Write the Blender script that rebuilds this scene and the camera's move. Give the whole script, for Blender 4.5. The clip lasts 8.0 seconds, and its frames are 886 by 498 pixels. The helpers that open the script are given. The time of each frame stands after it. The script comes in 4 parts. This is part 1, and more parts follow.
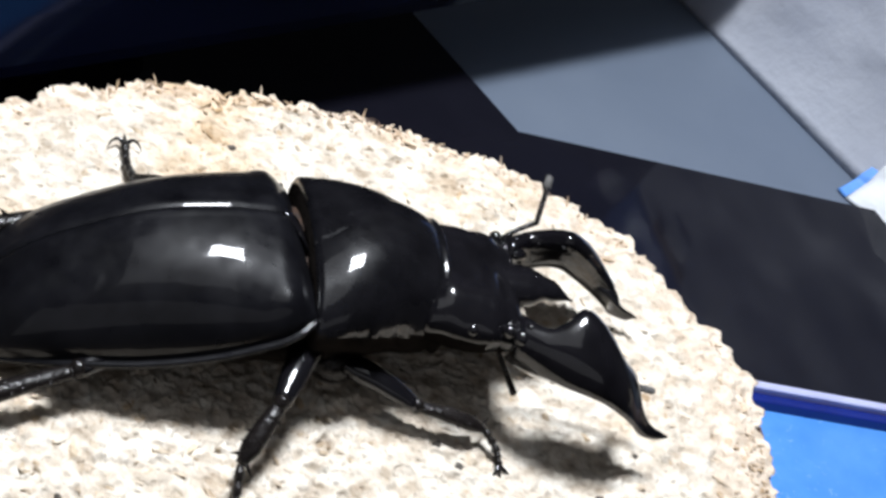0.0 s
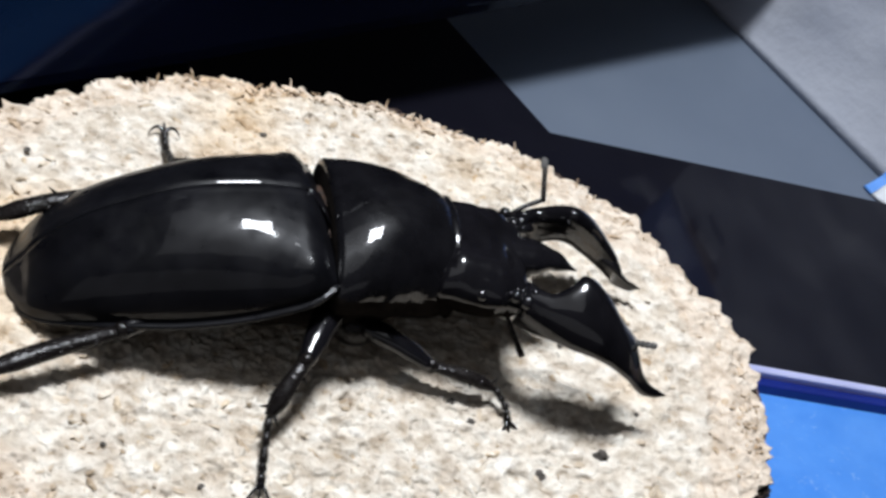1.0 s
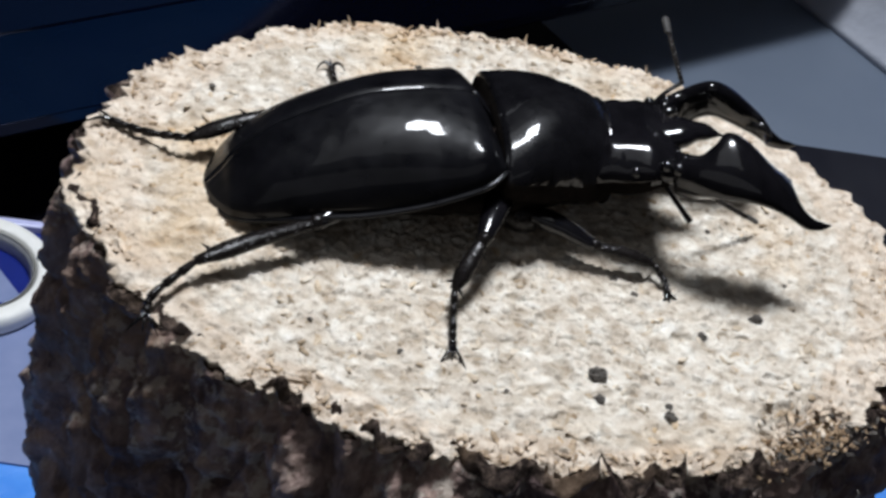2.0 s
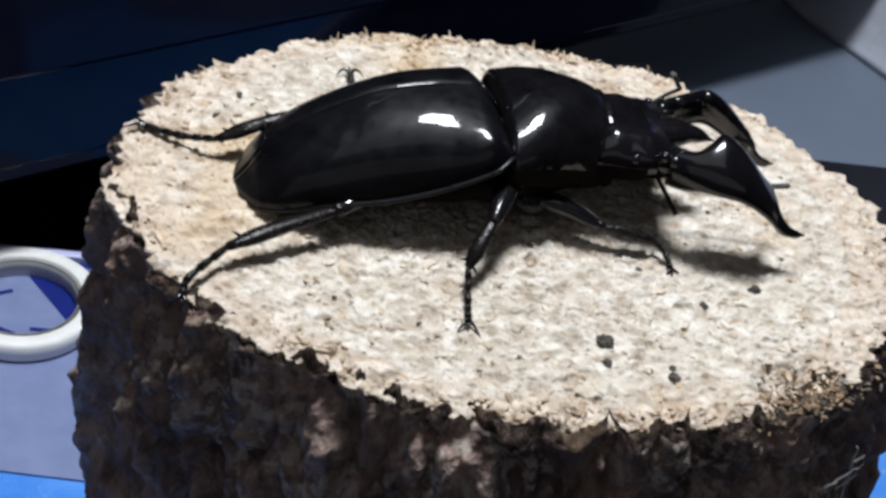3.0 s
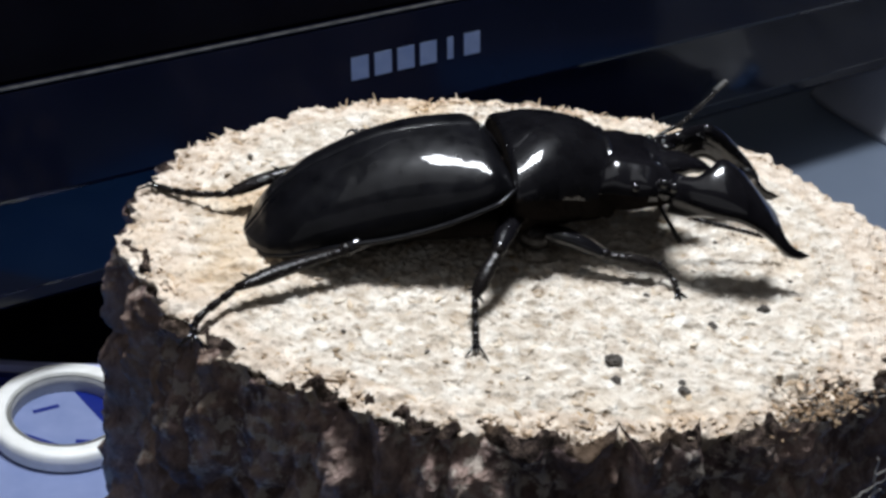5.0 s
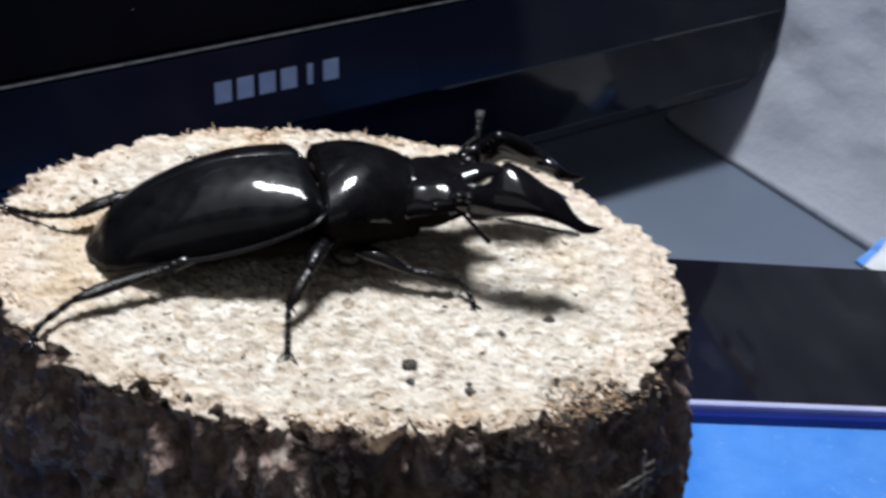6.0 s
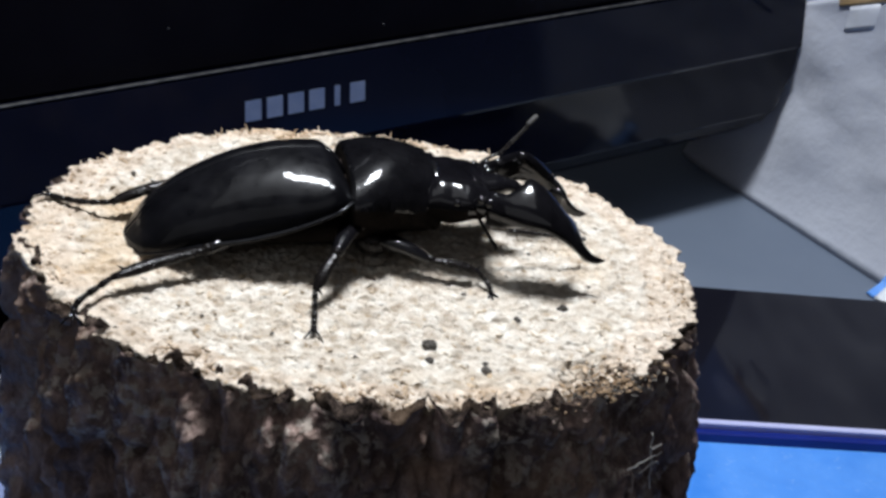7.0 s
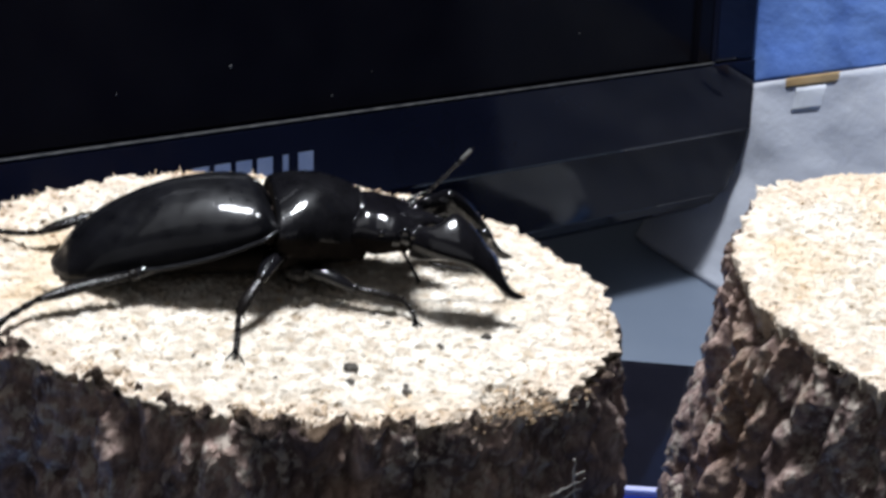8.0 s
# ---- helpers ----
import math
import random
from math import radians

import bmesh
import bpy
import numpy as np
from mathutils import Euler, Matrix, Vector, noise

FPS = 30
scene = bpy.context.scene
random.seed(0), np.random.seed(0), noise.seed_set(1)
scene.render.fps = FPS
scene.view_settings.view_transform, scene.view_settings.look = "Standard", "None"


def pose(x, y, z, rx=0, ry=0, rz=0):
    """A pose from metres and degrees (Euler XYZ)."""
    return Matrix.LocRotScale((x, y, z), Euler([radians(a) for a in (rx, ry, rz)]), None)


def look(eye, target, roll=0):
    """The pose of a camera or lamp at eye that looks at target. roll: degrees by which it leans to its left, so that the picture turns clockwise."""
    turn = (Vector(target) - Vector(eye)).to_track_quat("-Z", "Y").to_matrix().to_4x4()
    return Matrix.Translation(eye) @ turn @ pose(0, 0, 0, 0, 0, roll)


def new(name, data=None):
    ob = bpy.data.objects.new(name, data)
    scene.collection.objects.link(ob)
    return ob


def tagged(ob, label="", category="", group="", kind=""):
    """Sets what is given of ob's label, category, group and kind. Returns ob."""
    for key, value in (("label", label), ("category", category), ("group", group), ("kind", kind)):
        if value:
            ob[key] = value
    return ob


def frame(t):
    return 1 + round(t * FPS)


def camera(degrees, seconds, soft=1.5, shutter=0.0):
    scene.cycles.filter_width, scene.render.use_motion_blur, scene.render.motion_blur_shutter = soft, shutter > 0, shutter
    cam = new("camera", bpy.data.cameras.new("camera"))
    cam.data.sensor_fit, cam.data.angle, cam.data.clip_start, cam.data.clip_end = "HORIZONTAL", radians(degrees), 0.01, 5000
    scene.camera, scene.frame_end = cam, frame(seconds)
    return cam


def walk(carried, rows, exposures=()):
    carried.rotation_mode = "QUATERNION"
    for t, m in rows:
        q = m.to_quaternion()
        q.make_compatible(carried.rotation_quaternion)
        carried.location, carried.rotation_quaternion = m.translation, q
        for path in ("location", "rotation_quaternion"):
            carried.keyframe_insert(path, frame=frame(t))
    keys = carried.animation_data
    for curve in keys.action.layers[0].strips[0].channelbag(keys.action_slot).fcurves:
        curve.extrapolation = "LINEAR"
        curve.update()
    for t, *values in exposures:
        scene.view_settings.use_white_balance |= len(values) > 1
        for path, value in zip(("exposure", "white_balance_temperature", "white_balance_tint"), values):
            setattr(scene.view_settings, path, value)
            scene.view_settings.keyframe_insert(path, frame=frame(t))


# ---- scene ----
cam = camera(29.29, 8.0, soft=2.9, shutter=0.4)
PATH = [
    (0.0, pose(-0.0257, -0.1344, 0.2641, 46.47, -19.18, 0.75)),
    (0.5, pose(-0.0215, -0.1422, 0.2694, 45.71, -18.90, 1.68)),
    (0.7, pose(-0.0214, -0.1452, 0.2707, 45.81, -18.58, 1.71)),
    (1.0, pose(-0.0234, -0.1494, 0.2725, 46.72, -17.59, 1.75)),
    (1.5, pose(-0.0176, -0.1678, 0.2688, 49.03, -13.88, 0.22)),
    (2.0, pose(-0.0308, -0.1795, 0.2657, 49.63, -12.69, 1.24)),
    (2.2, pose(-0.0286, -0.1827, 0.2678, 49.79, -12.02, 1.31)),
    (3.3, pose(-0.0273, -0.1993, 0.2684, 53.53, -9.63, 0.71)),
    (3.5, pose(-0.0295, -0.1983, 0.2672, 54.76, -9.13, 0.30)),
    (4.0, pose(-0.0256, -0.2077, 0.2633, 55.06, -7.56, -0.96)),
    (4.2, pose(-0.0246, -0.2090, 0.2614, 55.13, -7.15, -0.71)),
    (5.3, pose(-0.0104, -0.2126, 0.2572, 58.02, -5.87, 1.45)),
    (5.5, pose(-0.0061, -0.2179, 0.2619, 58.11, -5.75, 1.34)),
    (6.0, pose(-0.0043, -0.2339, 0.2752, 58.00, -7.78, -1.36)),
    (6.5, pose(-0.0070, -0.2427, 0.2711, 58.67, -8.43, -2.31)),
    (6.8, pose(-0.0137, -0.2472, 0.2759, 59.25, -8.41, -0.95)),
    (7.0, pose(-0.0042, -0.2508, 0.2731, 59.77, -8.29, -0.23)),
    (7.5, pose(-0.0048, -0.2631, 0.2743, 61.90, -7.98, -0.02)),
    (7.7, pose(0.0038, -0.2644, 0.2744, 63.05, -8.08, -1.35)),
    (8.0, pose(0.0061, -0.2607, 0.2625, 64.02, -8.63, -0.89)),
]
walk(cam, PATH, exposures=[(0.0, 0.33), (0.5, 0.12), (1.0, -0.04), (1.5, -0.06), (2.0, -0.28), (3.3, -0.14), (4.0, -0.08), (5.5, -0.04), (7.0, 0.0), (7.5, 0.16), (8.0, 0.36)])

# ---------------------------------------------------------------- light
world = bpy.data.worlds.new("world")
world.use_nodes = True
world.node_tree.nodes["Background"].inputs[0].default_value = (0.55, 0.62, 0.8, 1)
world.node_tree.nodes["Background"].inputs[1].default_value = 0.035
scene.world = world


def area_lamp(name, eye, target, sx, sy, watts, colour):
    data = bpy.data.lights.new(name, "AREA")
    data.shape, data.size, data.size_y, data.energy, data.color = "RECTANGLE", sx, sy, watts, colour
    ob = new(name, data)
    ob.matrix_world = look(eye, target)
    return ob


LAMP = (-0.025, 0.115, 0.66)
lamp = area_lamp("lamp", LAMP, (0.0, -0.01, 0.13), 0.125, 0.10, 5.3, (0.885, 0.93, 1.0))
room_lamp = area_lamp("room_lamp", (-0.40, 0.05, 1.66), (-0.40, 0.06, 0.0), 1.0, 1.3, 2.4, (0.93, 0.95, 1.0))
# Soft fill, not a window: added behind the camera to lighten the bark.
fill_lamp = area_lamp("fill_lamp", (-0.2, -1.52, 1.0), (0.0, 0.0, 0.1), 3.0, 1.3, 3.1, (0.93, 0.945, 1.0))

# ---------------------------------------------------------------- materials


class Mat:
    """A node material with a few shorthands."""

    def __init__(self, name, rough=0.5, metal=0.0, spec=0.5):
        self.m = bpy.data.materials.new(name)
        self.m.use_nodes = True
        self.t = self.m.node_tree
        self.b = self.t.nodes["Principled BSDF"]
        self.b.inputs["Roughness"].default_value = rough
        self.b.inputs["Metallic"].default_value = metal
        self.b.inputs["Specular IOR Level"].default_value = spec
        self.co = self.t.nodes.new("ShaderNodeTexCoord").outputs["Object"]

    def node(self, kind, **values):
        n = self.t.nodes.new(kind)
        for k, v in values.items():
            n.inputs[k.replace("_", " ")].default_value = v
        return n

    def link(self, a, b):
        self.t.links.new(a, b)

    def scaled(self, x, y, z):
        n = self.node("ShaderNodeMapping")
        n.inputs["Scale"].default_value = (x, y, z)
        self.link(self.co, n.inputs["Vector"])
        return n.outputs["Vector"]

    def noise(self, scale, detail=4.0, rough=0.55, co=None, distortion=0.0):
        n = self.node("ShaderNodeTexNoise", Scale=scale, Detail=detail, Roughness=rough, Distortion=distortion)
        self.link(co or self.co, n.inputs["Vector"])
        return n.outputs["Fac"]

    def voronoi(self, scale, co=None, feature="F1"):
        n = self.node("ShaderNodeTexVoronoi", Scale=scale)
        n.feature = feature
        self.link(co or self.co, n.inputs["Vector"])
        return n.outputs["Distance"]

    def ramp(self, fac, *stops):
        n = self.node("ShaderNodeValToRGB")
        e = n.color_ramp.elements
        while len(e) < len(stops):
            e.new(0.5)
        for s, (p, c) in zip(e, stops):
            s.position = p
            s.color = (*c, 1) if isinstance(c, tuple) else (c, c, c, 1)
        self.link(fac, n.inputs["Fac"])
        return n.outputs["Color"]

    def mix(self, fac, a, b, kind="MIX"):
        n = self.node("ShaderNodeMix")
        n.data_type, n.blend_type = "RGBA", kind
        for sock, v in ((n.inputs["Factor"], fac), (n.inputs[6], a), (n.inputs[7], b)):
            if isinstance(v, (int, float)):
                sock.default_value = v if sock.type == "VALUE" else (v, v, v, 1)
            elif isinstance(v, tuple):
                sock.default_value = (*v, 1)
            else:
                self.link(v, sock)
        return n.outputs[2]

    def math(self, op, a, b=0.0):
        n = self.node("ShaderNodeMath")
        n.operation = op
        for sock, v in zip(n.inputs, (a, b)):
            if isinstance(v, (int, float)):
                sock.default_value = v
            else:
                self.link(v, sock)
        return n.outputs[0]

    def colour(self, c):
        if isinstance(c, tuple):
            self.b.inputs["Base Color"].default_value = (*c, 1)
        else:
            self.link(c, self.b.inputs["Base Color"])
        return self

    def rough(self, r):
        self.link(r, self.b.inputs["Roughness"])
        return self

    def bump(self, height, strength=0.3, distance=0.001):
        n = self.node("ShaderNodeBump", Strength=strength, Distance=distance)
        self.link(height, n.inputs["Height"])
        self.link(n.outputs["Normal"], self.b.inputs["Normal"])
        self.link(n.outputs["Normal"], self.b.inputs["Coat Normal"])
        return self


def material_shell(name, base, rough, grain, scale, pits=0.0, spec=0.36, coat=0.0):
    m = Mat(name, rough, spec=spec)
    n = m.noise(260, 5)
    m.colour(m.mix(m.ramp(n, (0.3, 0.0), (0.75, 1.0)), base, tuple(min(1, c * 2.2 + 0.001) for c in base)))
    m.rough(m.ramp(m.noise(420, 6), (0.3, rough * 0.7), (0.75, rough * 1.7)))
    height = m.noise(scale, 4)
    if pits:
        dots = m.ramp(m.voronoi(1500), (0.12, 0.0), (0.3, 1.0))
        height = m.math("ADD", m.math("ADD", height, m.math("MULTIPLY", m.noise(330, 4), 2.0)), m.math("MULTIPLY", dots, pits))
    m.bump(height, grain, 0.0002)
    if coat:
        m.b.inputs["Coat Weight"].default_value = coat
        m.b.inputs["Coat Roughness"].default_value = 0.05
    return m.m


SHELL = material_shell("elytra_shell", (0.0024, 0.0024, 0.0032), 0.34, 0.04, 500, spec=0.09, coat=0.38)
SHIELD = material_shell("neck_shield", (0.0028, 0.0027, 0.0034), 0.26, 0.05, 600, 0.10, 0.07, 0.75)
CHITIN = material_shell("chitin", (0.0030, 0.0028, 0.0036), 0.17, 0.06, 800, 0.2, 0.12, 0.9)
DULL = material_shell("dull_chitin", (0.006, 0.005, 0.0045), 0.8, 0.6, 1500, 0.5, 0.0)
ROUGH_CHITIN = material_shell("rough_chitin", (0.005, 0.004, 0.0038), 0.22, 0.5, 1600, 0.7, 0.26)


def material_seam():
    m = Mat("seam_hair", 0.7)
    m.colour(m.ramp(m.noise(900, 3), (0.35, (0.010, 0.005, 0.003)), (0.75, (0.055, 0.024, 0.010))))
    return m.m


SEAM = material_seam()


def material_cut_wood(name, loose):
    m = Mat(name, 0.85, spec=0.2)
    fine = m.noise(430, 6, 0.65)
    chips = m.voronoi(620)
    broad = m.noise(34, 4)
    base = m.ramp(fine, (0.28, (0.44, 0.36, 0.28)), (0.45, (0.64, 0.57, 0.48)), (0.62, (0.76, 0.71, 0.63)), (0.8, (0.86, 0.83, 0.79)))
    tan = m.mix(m.ramp(broad, (0.52, 0.0), (0.68, 0.55)), base, m.mix(fine, (0.50, 0.32, 0.15), (0.72, 0.52, 0.30)))
    place = m.node("ShaderNodeVectorMath")
    place.operation = "LENGTH"
    m.link(m.scaled(1 / 0.054, 1 / 0.045, 0), place.inputs[0])
    ring = m.math("ADD", place.outputs["Value"], m.math("MULTIPLY", m.noise(60, 5, 0.6), 0.22))
    tan = m.mix(m.ramp(ring, (0.98, 0.0), (1.12, 0.45)), tan, m.mix(fine, (0.54, 0.39, 0.27), (0.80, 0.68, 0.56)))
    pores = m.ramp(m.noise(760, 3, 0.6), (0.30, 1.0), (0.36, 0.0))
    specks = m.math("MULTIPLY", pores, m.ramp(m.noise(90, 3), (0.42, 0.15), (0.66, 1.0)))
    flake = m.node("ShaderNodeTexVoronoi", Scale=520.0, Randomness=1.0)
    m.link(m.mix(0.0022, m.scaled(1, 1.5, 1), m.node("ShaderNodeTexNoise", Scale=900.0).outputs["Color"], "ADD"), flake.inputs["Vector"])
    tan = m.mix(0.9, tan, m.ramp(flake.outputs["Color"], (0.15, (0.76, 0.71, 0.65)), (0.45, (0.99, 0.97, 0.95)), (0.8, (1.12, 1.13, 1.13))), "MULTIPLY")
    island = m.t.nodes.new("ShaderNodeNewGeometry").outputs["Random Per Island"]
    tone = m.ramp(island, (0.0, (0.50, 0.42, 0.33)), (0.08, (0.80, 0.72, 0.62)), (0.4, (1.0, 0.97, 0.93)), (0.75, (1.08, 1.06, 1.03)), (1.0, (0.90, 0.78, 0.62)))
    m.colour(m.mix(loose, m.mix(specks, tan, (0.16, 0.12, 0.075)), m.mix(1.0, tan, tone, "MULTIPLY")))
    m.bump(m.math("ADD", fine, m.math("MULTIPLY", chips, 0.7)), 0.9, 0.0012)
    return m.m


def material_bark():
    m = Mat("bark", 0.9, spec=0.2)
    n = m.noise(330, 7, 0.66, m.scaled(1, 1, 0.6), 0.5)
    plate = m.noise(85, 4, 0.55, m.scaled(1, 1, 0.45))
    base = m.ramp(n, (0.30, (0.080, 0.056, 0.053)), (0.45, (0.22, 0.160, 0.146)), (0.58, (0.37, 0.28, 0.25)), (0.74, (0.58, 0.47, 0.41)))
    base = m.mix(1.0, base, m.ramp(plate, (0.34, (0.50, 0.47, 0.51)), (0.50, (1.0, 0.96, 0.95)), (0.66, (1.40, 1.32, 1.25))), "MULTIPLY")
    crust = m.math("MULTIPLY", m.ramp(m.noise(48, 4, 0.6), (0.42, 0.0), (0.54, 1.0)), m.ramp(m.noise(480, 5, 0.62), (0.50, 0.0), (0.58, 1.0)))
    c = m.mix(crust, base, m.mix(n, (0.36, 0.30, 0.25), (0.72, 0.63, 0.55)))
    rust = m.ramp(m.noise(30, 4), (0.56, 0.0), (0.70, 0.6))
    m.colour(m.mix(rust, c, m.mix(n, (0.13, 0.07, 0.04), (0.48, 0.31, 0.18))))
    m.rough(m.ramp(n, (0.35, 0.7), (0.65, 0.95)))
    m.bump(m.math("ADD", n, m.math("MULTIPLY", m.noise(1000, 4), 0.4)), 0.8, 0.0016)
    return m.m


CUT_WOOD, LOOSE_WOOD, BARK = material_cut_wood("cut_wood", 0.0), material_cut_wood("loose_wood", 1.0), material_bark()


def material_plain(name, low, high, rough, scale=60.0, bump=0.1, distance=0.0004, spec=0.5):
    m = Mat(name, rough, spec=spec)
    n = m.noise(scale, 6)
    m.colour(m.ramp(n, (0.3, low), (0.7, high)))
    m.bump(m.noise(scale * 9, 4), bump, distance)
    return m.m


DESK = material_plain("desk_laminate", (0.118, 0.148, 0.20), (0.15, 0.182, 0.235), 0.5, 14, 0.15, 0.0002)


def material_tray():
    """Bright blue plastic with pale scuffs and a faint ripple."""
    m = Mat("blue_plastic", 0.4)
    c = m.ramp(m.noise(90, 6), (0.3, (0.045, 0.23, 0.74)), (0.7, (0.09, 0.31, 0.85)))
    scuff = m.math("MULTIPLY", m.ramp(m.noise(420, 4, 0.6, None, 1.2), (0.60, 0.0), (0.70, 1.0)), m.ramp(m.noise(38, 3), (0.42, 0.0), (0.62, 0.55)))
    c = m.mix(scuff, c, (0.32, 0.50, 0.88))
    m.colour(m.mix(m.ramp(m.noise(28, 3), (0.45, 0.0), (0.75, 0.30)), c, (0.16, 0.40, 0.86)))
    m.rough(m.ramp(m.noise(120, 4), (0.35, 0.3), (0.7, 0.5)))
    m.bump(m.noise(300, 5), 0.4, 0.0007)
    return m.m


BLUE = material_tray()
PALE_RIM = material_plain("pale_rim", (0.42, 0.44, 0.72), (0.55, 0.57, 0.82), 0.35, 60, 0.05)
NAVY = material_plain("navy_plastic", (0.004, 0.012, 0.14), (0.006, 0.02, 0.2), 0.35, 60, 0.05)
BLACK_GLASS = material_plain("black_glass", (0.006, 0.006, 0.010), (0.009, 0.009, 0.014), 0.07, 30, 0.0, spec=0.22)
PIANO_BLACK = material_plain("piano_black", (0.003, 0.004, 0.010), (0.005, 0.006, 0.014), 0.09, 30, 0.02, spec=0.2)
MATT_BLACK = material_plain("matt_black", (0.010, 0.010, 0.012), (0.018, 0.019, 0.022), 0.42, 60, 0.1)
SCREEN = material_plain("screen_off", (0.002, 0.002, 0.004), (0.004, 0.004, 0.006), 0.16, 40, 0.02, spec=0.06)
SILVER = material_plain("dusty_edge", (0.008, 0.008, 0.009), (0.07, 0.068, 0.066), 0.6, 300, 0.2)
LETTER = material_plain("logo_paint", (0.11, 0.145, 0.235), (0.165, 0.20, 0.29), 0.5, 200, 0.05)
PAPER = material_plain("white_wrap", (0.44, 0.465, 0.54), (0.57, 0.59, 0.65), 0.45, 25, 0.25, 0.0015)
TAPE = material_plain("tape_paper", (0.78, 0.78, 0.74), (0.9, 0.9, 0.87), 0.5, 200, 0.1)
LABEL = material_plain("label_grey", (0.16, 0.205, 0.37), (0.21, 0.255, 0.43), 0.45, 120, 0.05)
CORE = material_plain("core_card", (0.40, 0.40, 0.39), (0.52, 0.52, 0.50), 0.8, 300, 0.2)
CEILING = material_plain("ceiling_paint", (0.5, 0.5, 0.5), (0.6, 0.6, 0.6), 0.9, 8, 0.2)
WALL = material_plain("wall_paint", (0.09, 0.092, 0.10), (0.12, 0.122, 0.13), 0.8, 8, 0.2)
CRUMB = material_plain("dark_crumb", (0.03, 0.026, 0.022), (0.16, 0.14, 0.12), 0.9, 500, 0.5, 0.0005)



# Bark darkened for the lip, to paint down the lamp light on it.
def material_darkened_bark():
    m = Mat("darkened_bark", 0.92, spec=0.12)
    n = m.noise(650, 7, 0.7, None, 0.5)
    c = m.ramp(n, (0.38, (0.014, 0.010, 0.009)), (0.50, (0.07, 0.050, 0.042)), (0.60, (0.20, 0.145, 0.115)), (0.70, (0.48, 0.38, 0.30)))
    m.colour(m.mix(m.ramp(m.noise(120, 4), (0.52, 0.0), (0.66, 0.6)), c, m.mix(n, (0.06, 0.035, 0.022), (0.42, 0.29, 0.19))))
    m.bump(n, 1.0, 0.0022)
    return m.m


DARKENED_BARK = material_darkened_bark()
THREAD = material_plain("pale_thread", (0.5, 0.47, 0.42), (0.75, 0.72, 0.68), 0.8, 400, 0.2)
RUSTY_WOOD = material_plain("rusty_wood", (0.24, 0.14, 0.07), (0.58, 0.42, 0.27), 0.9, 900, 0.6, 0.0008)

# ---------------------------------------------------------------- mesh helpers


def mesh_object(name, bm, material, smooth=True):
    bmesh.ops.recalc_face_normals(bm, faces=bm.faces)
    me = bpy.data.meshes.new(name)
    bm.to_mesh(me)
    bm.free()
    for p in me.polygons:
        p.use_smooth = smooth
    me.materials.append(material)
    return new(name, me)


def part(name, bm, material, parent, label="", smooth=True):
    ob = mesh_object(name, bm, material, smooth)
    ob.parent = parent
    return tagged(ob, label)


def grid(bm, rows, closed=False):
    """Quads between rows of points; closed joins the last point of each row to its first."""
    vs = [[bm.verts.new(p) for p in row] for row in rows]
    for a, b in zip(vs, vs[1:]):
        n = len(a)
        for i in range(n if closed else n - 1):
            j = (i + 1) % n
            bm.faces.new((a[i], a[j], b[j], b[i]))
    return vs


def loft(bm, rings):
    """Closed rings joined into a tube with capped ends."""
    vs = grid(bm, rings, True)
    bm.faces.new(vs[0][::-1])
    bm.faces.new(vs[-1])
    return vs


def tube(bm, points, radii, sides=10, flat=1.0):
    """A limb through points with the given radii; flat squashes it along its binormal."""
    pts = [Vector(p) for p in points]
    rings = []
    side = None
    for i, p in enumerate(pts):
        d = (pts[min(i + 1, len(pts) - 1)] - pts[max(i - 1, 0)]).normalized()
        ref = Vector((0, 0, 1)) if abs(d.z) < 0.9 else Vector((1, 0, 0))
        s = d.cross(ref).normalized()
        if side is not None and s.dot(side) < 0:
            s = -s
        side = s
        u = s.cross(d).normalized()
        rings.append([p + (s * math.cos(a) + u * math.sin(a) * flat) * radii[i] for a in (2 * math.pi * k / sides for k in range(sides))])
    loft(bm, rings)


def smooth_path(points, n):
    """Catmull-Rom points through the given ones."""
    p = [Vector(q) for q in points]
    p = [2 * p[0] - p[1]] + p + [2 * p[-1] - p[-2]]
    out = []
    for i in range(1, len(p) - 2):
        for k in range(n):
            t = k / n
            a, b, c, d = p[i - 1], p[i], p[i + 1], p[i + 2]
            out.append(0.5 * ((2 * b) + (c - a) * t + (2 * a - 5 * b + 4 * c - d) * t * t + (3 * b - a - 3 * c + d) * t ** 3))
    out.append(p[-2])
    return out


def box(bm, x0, x1, y0, y1, z0, z1, bevel=0.0, segments=2):
    r = bmesh.ops.create_cube(bm, size=1.0)
    for v in r["verts"]:
        v.co = Vector((x0 + (x1 - x0) * (v.co.x + 0.5), y0 + (y1 - y0) * (v.co.y + 0.5), z0 + (z1 - z0) * (v.co.z + 0.5)))
    if bevel:
        es = list({e for v in r["verts"] for e in v.link_edges})
        bmesh.ops.bevel(bm, geom=es, offset=bevel, segments=segments, affect="EDGES", profile=0.5)


def prism(bm, outline, z0, z1):
    lo = [bm.verts.new((x, y, z0)) for x, y in outline]
    hi = [bm.verts.new((x, y, z1)) for x, y in outline]
    bm.faces.new(lo[::-1])
    bm.faces.new(hi)
    for i in range(len(lo)):
        j = (i + 1) % len(lo)
        bm.faces.new((lo[i], lo[j], hi[j], hi[i]))


def lerp(x, *stops):
    """A smooth curve through (x, y) stops."""
    for (a, ya), (b, yb) in zip(stops, stops[1:]):
        if x <= b:
            t = max(0.0, (x - a) / (b - a))
            t = t * t * (3 - 2 * t)
            return ya + (yb - ya) * t
    return stops[-1][1]


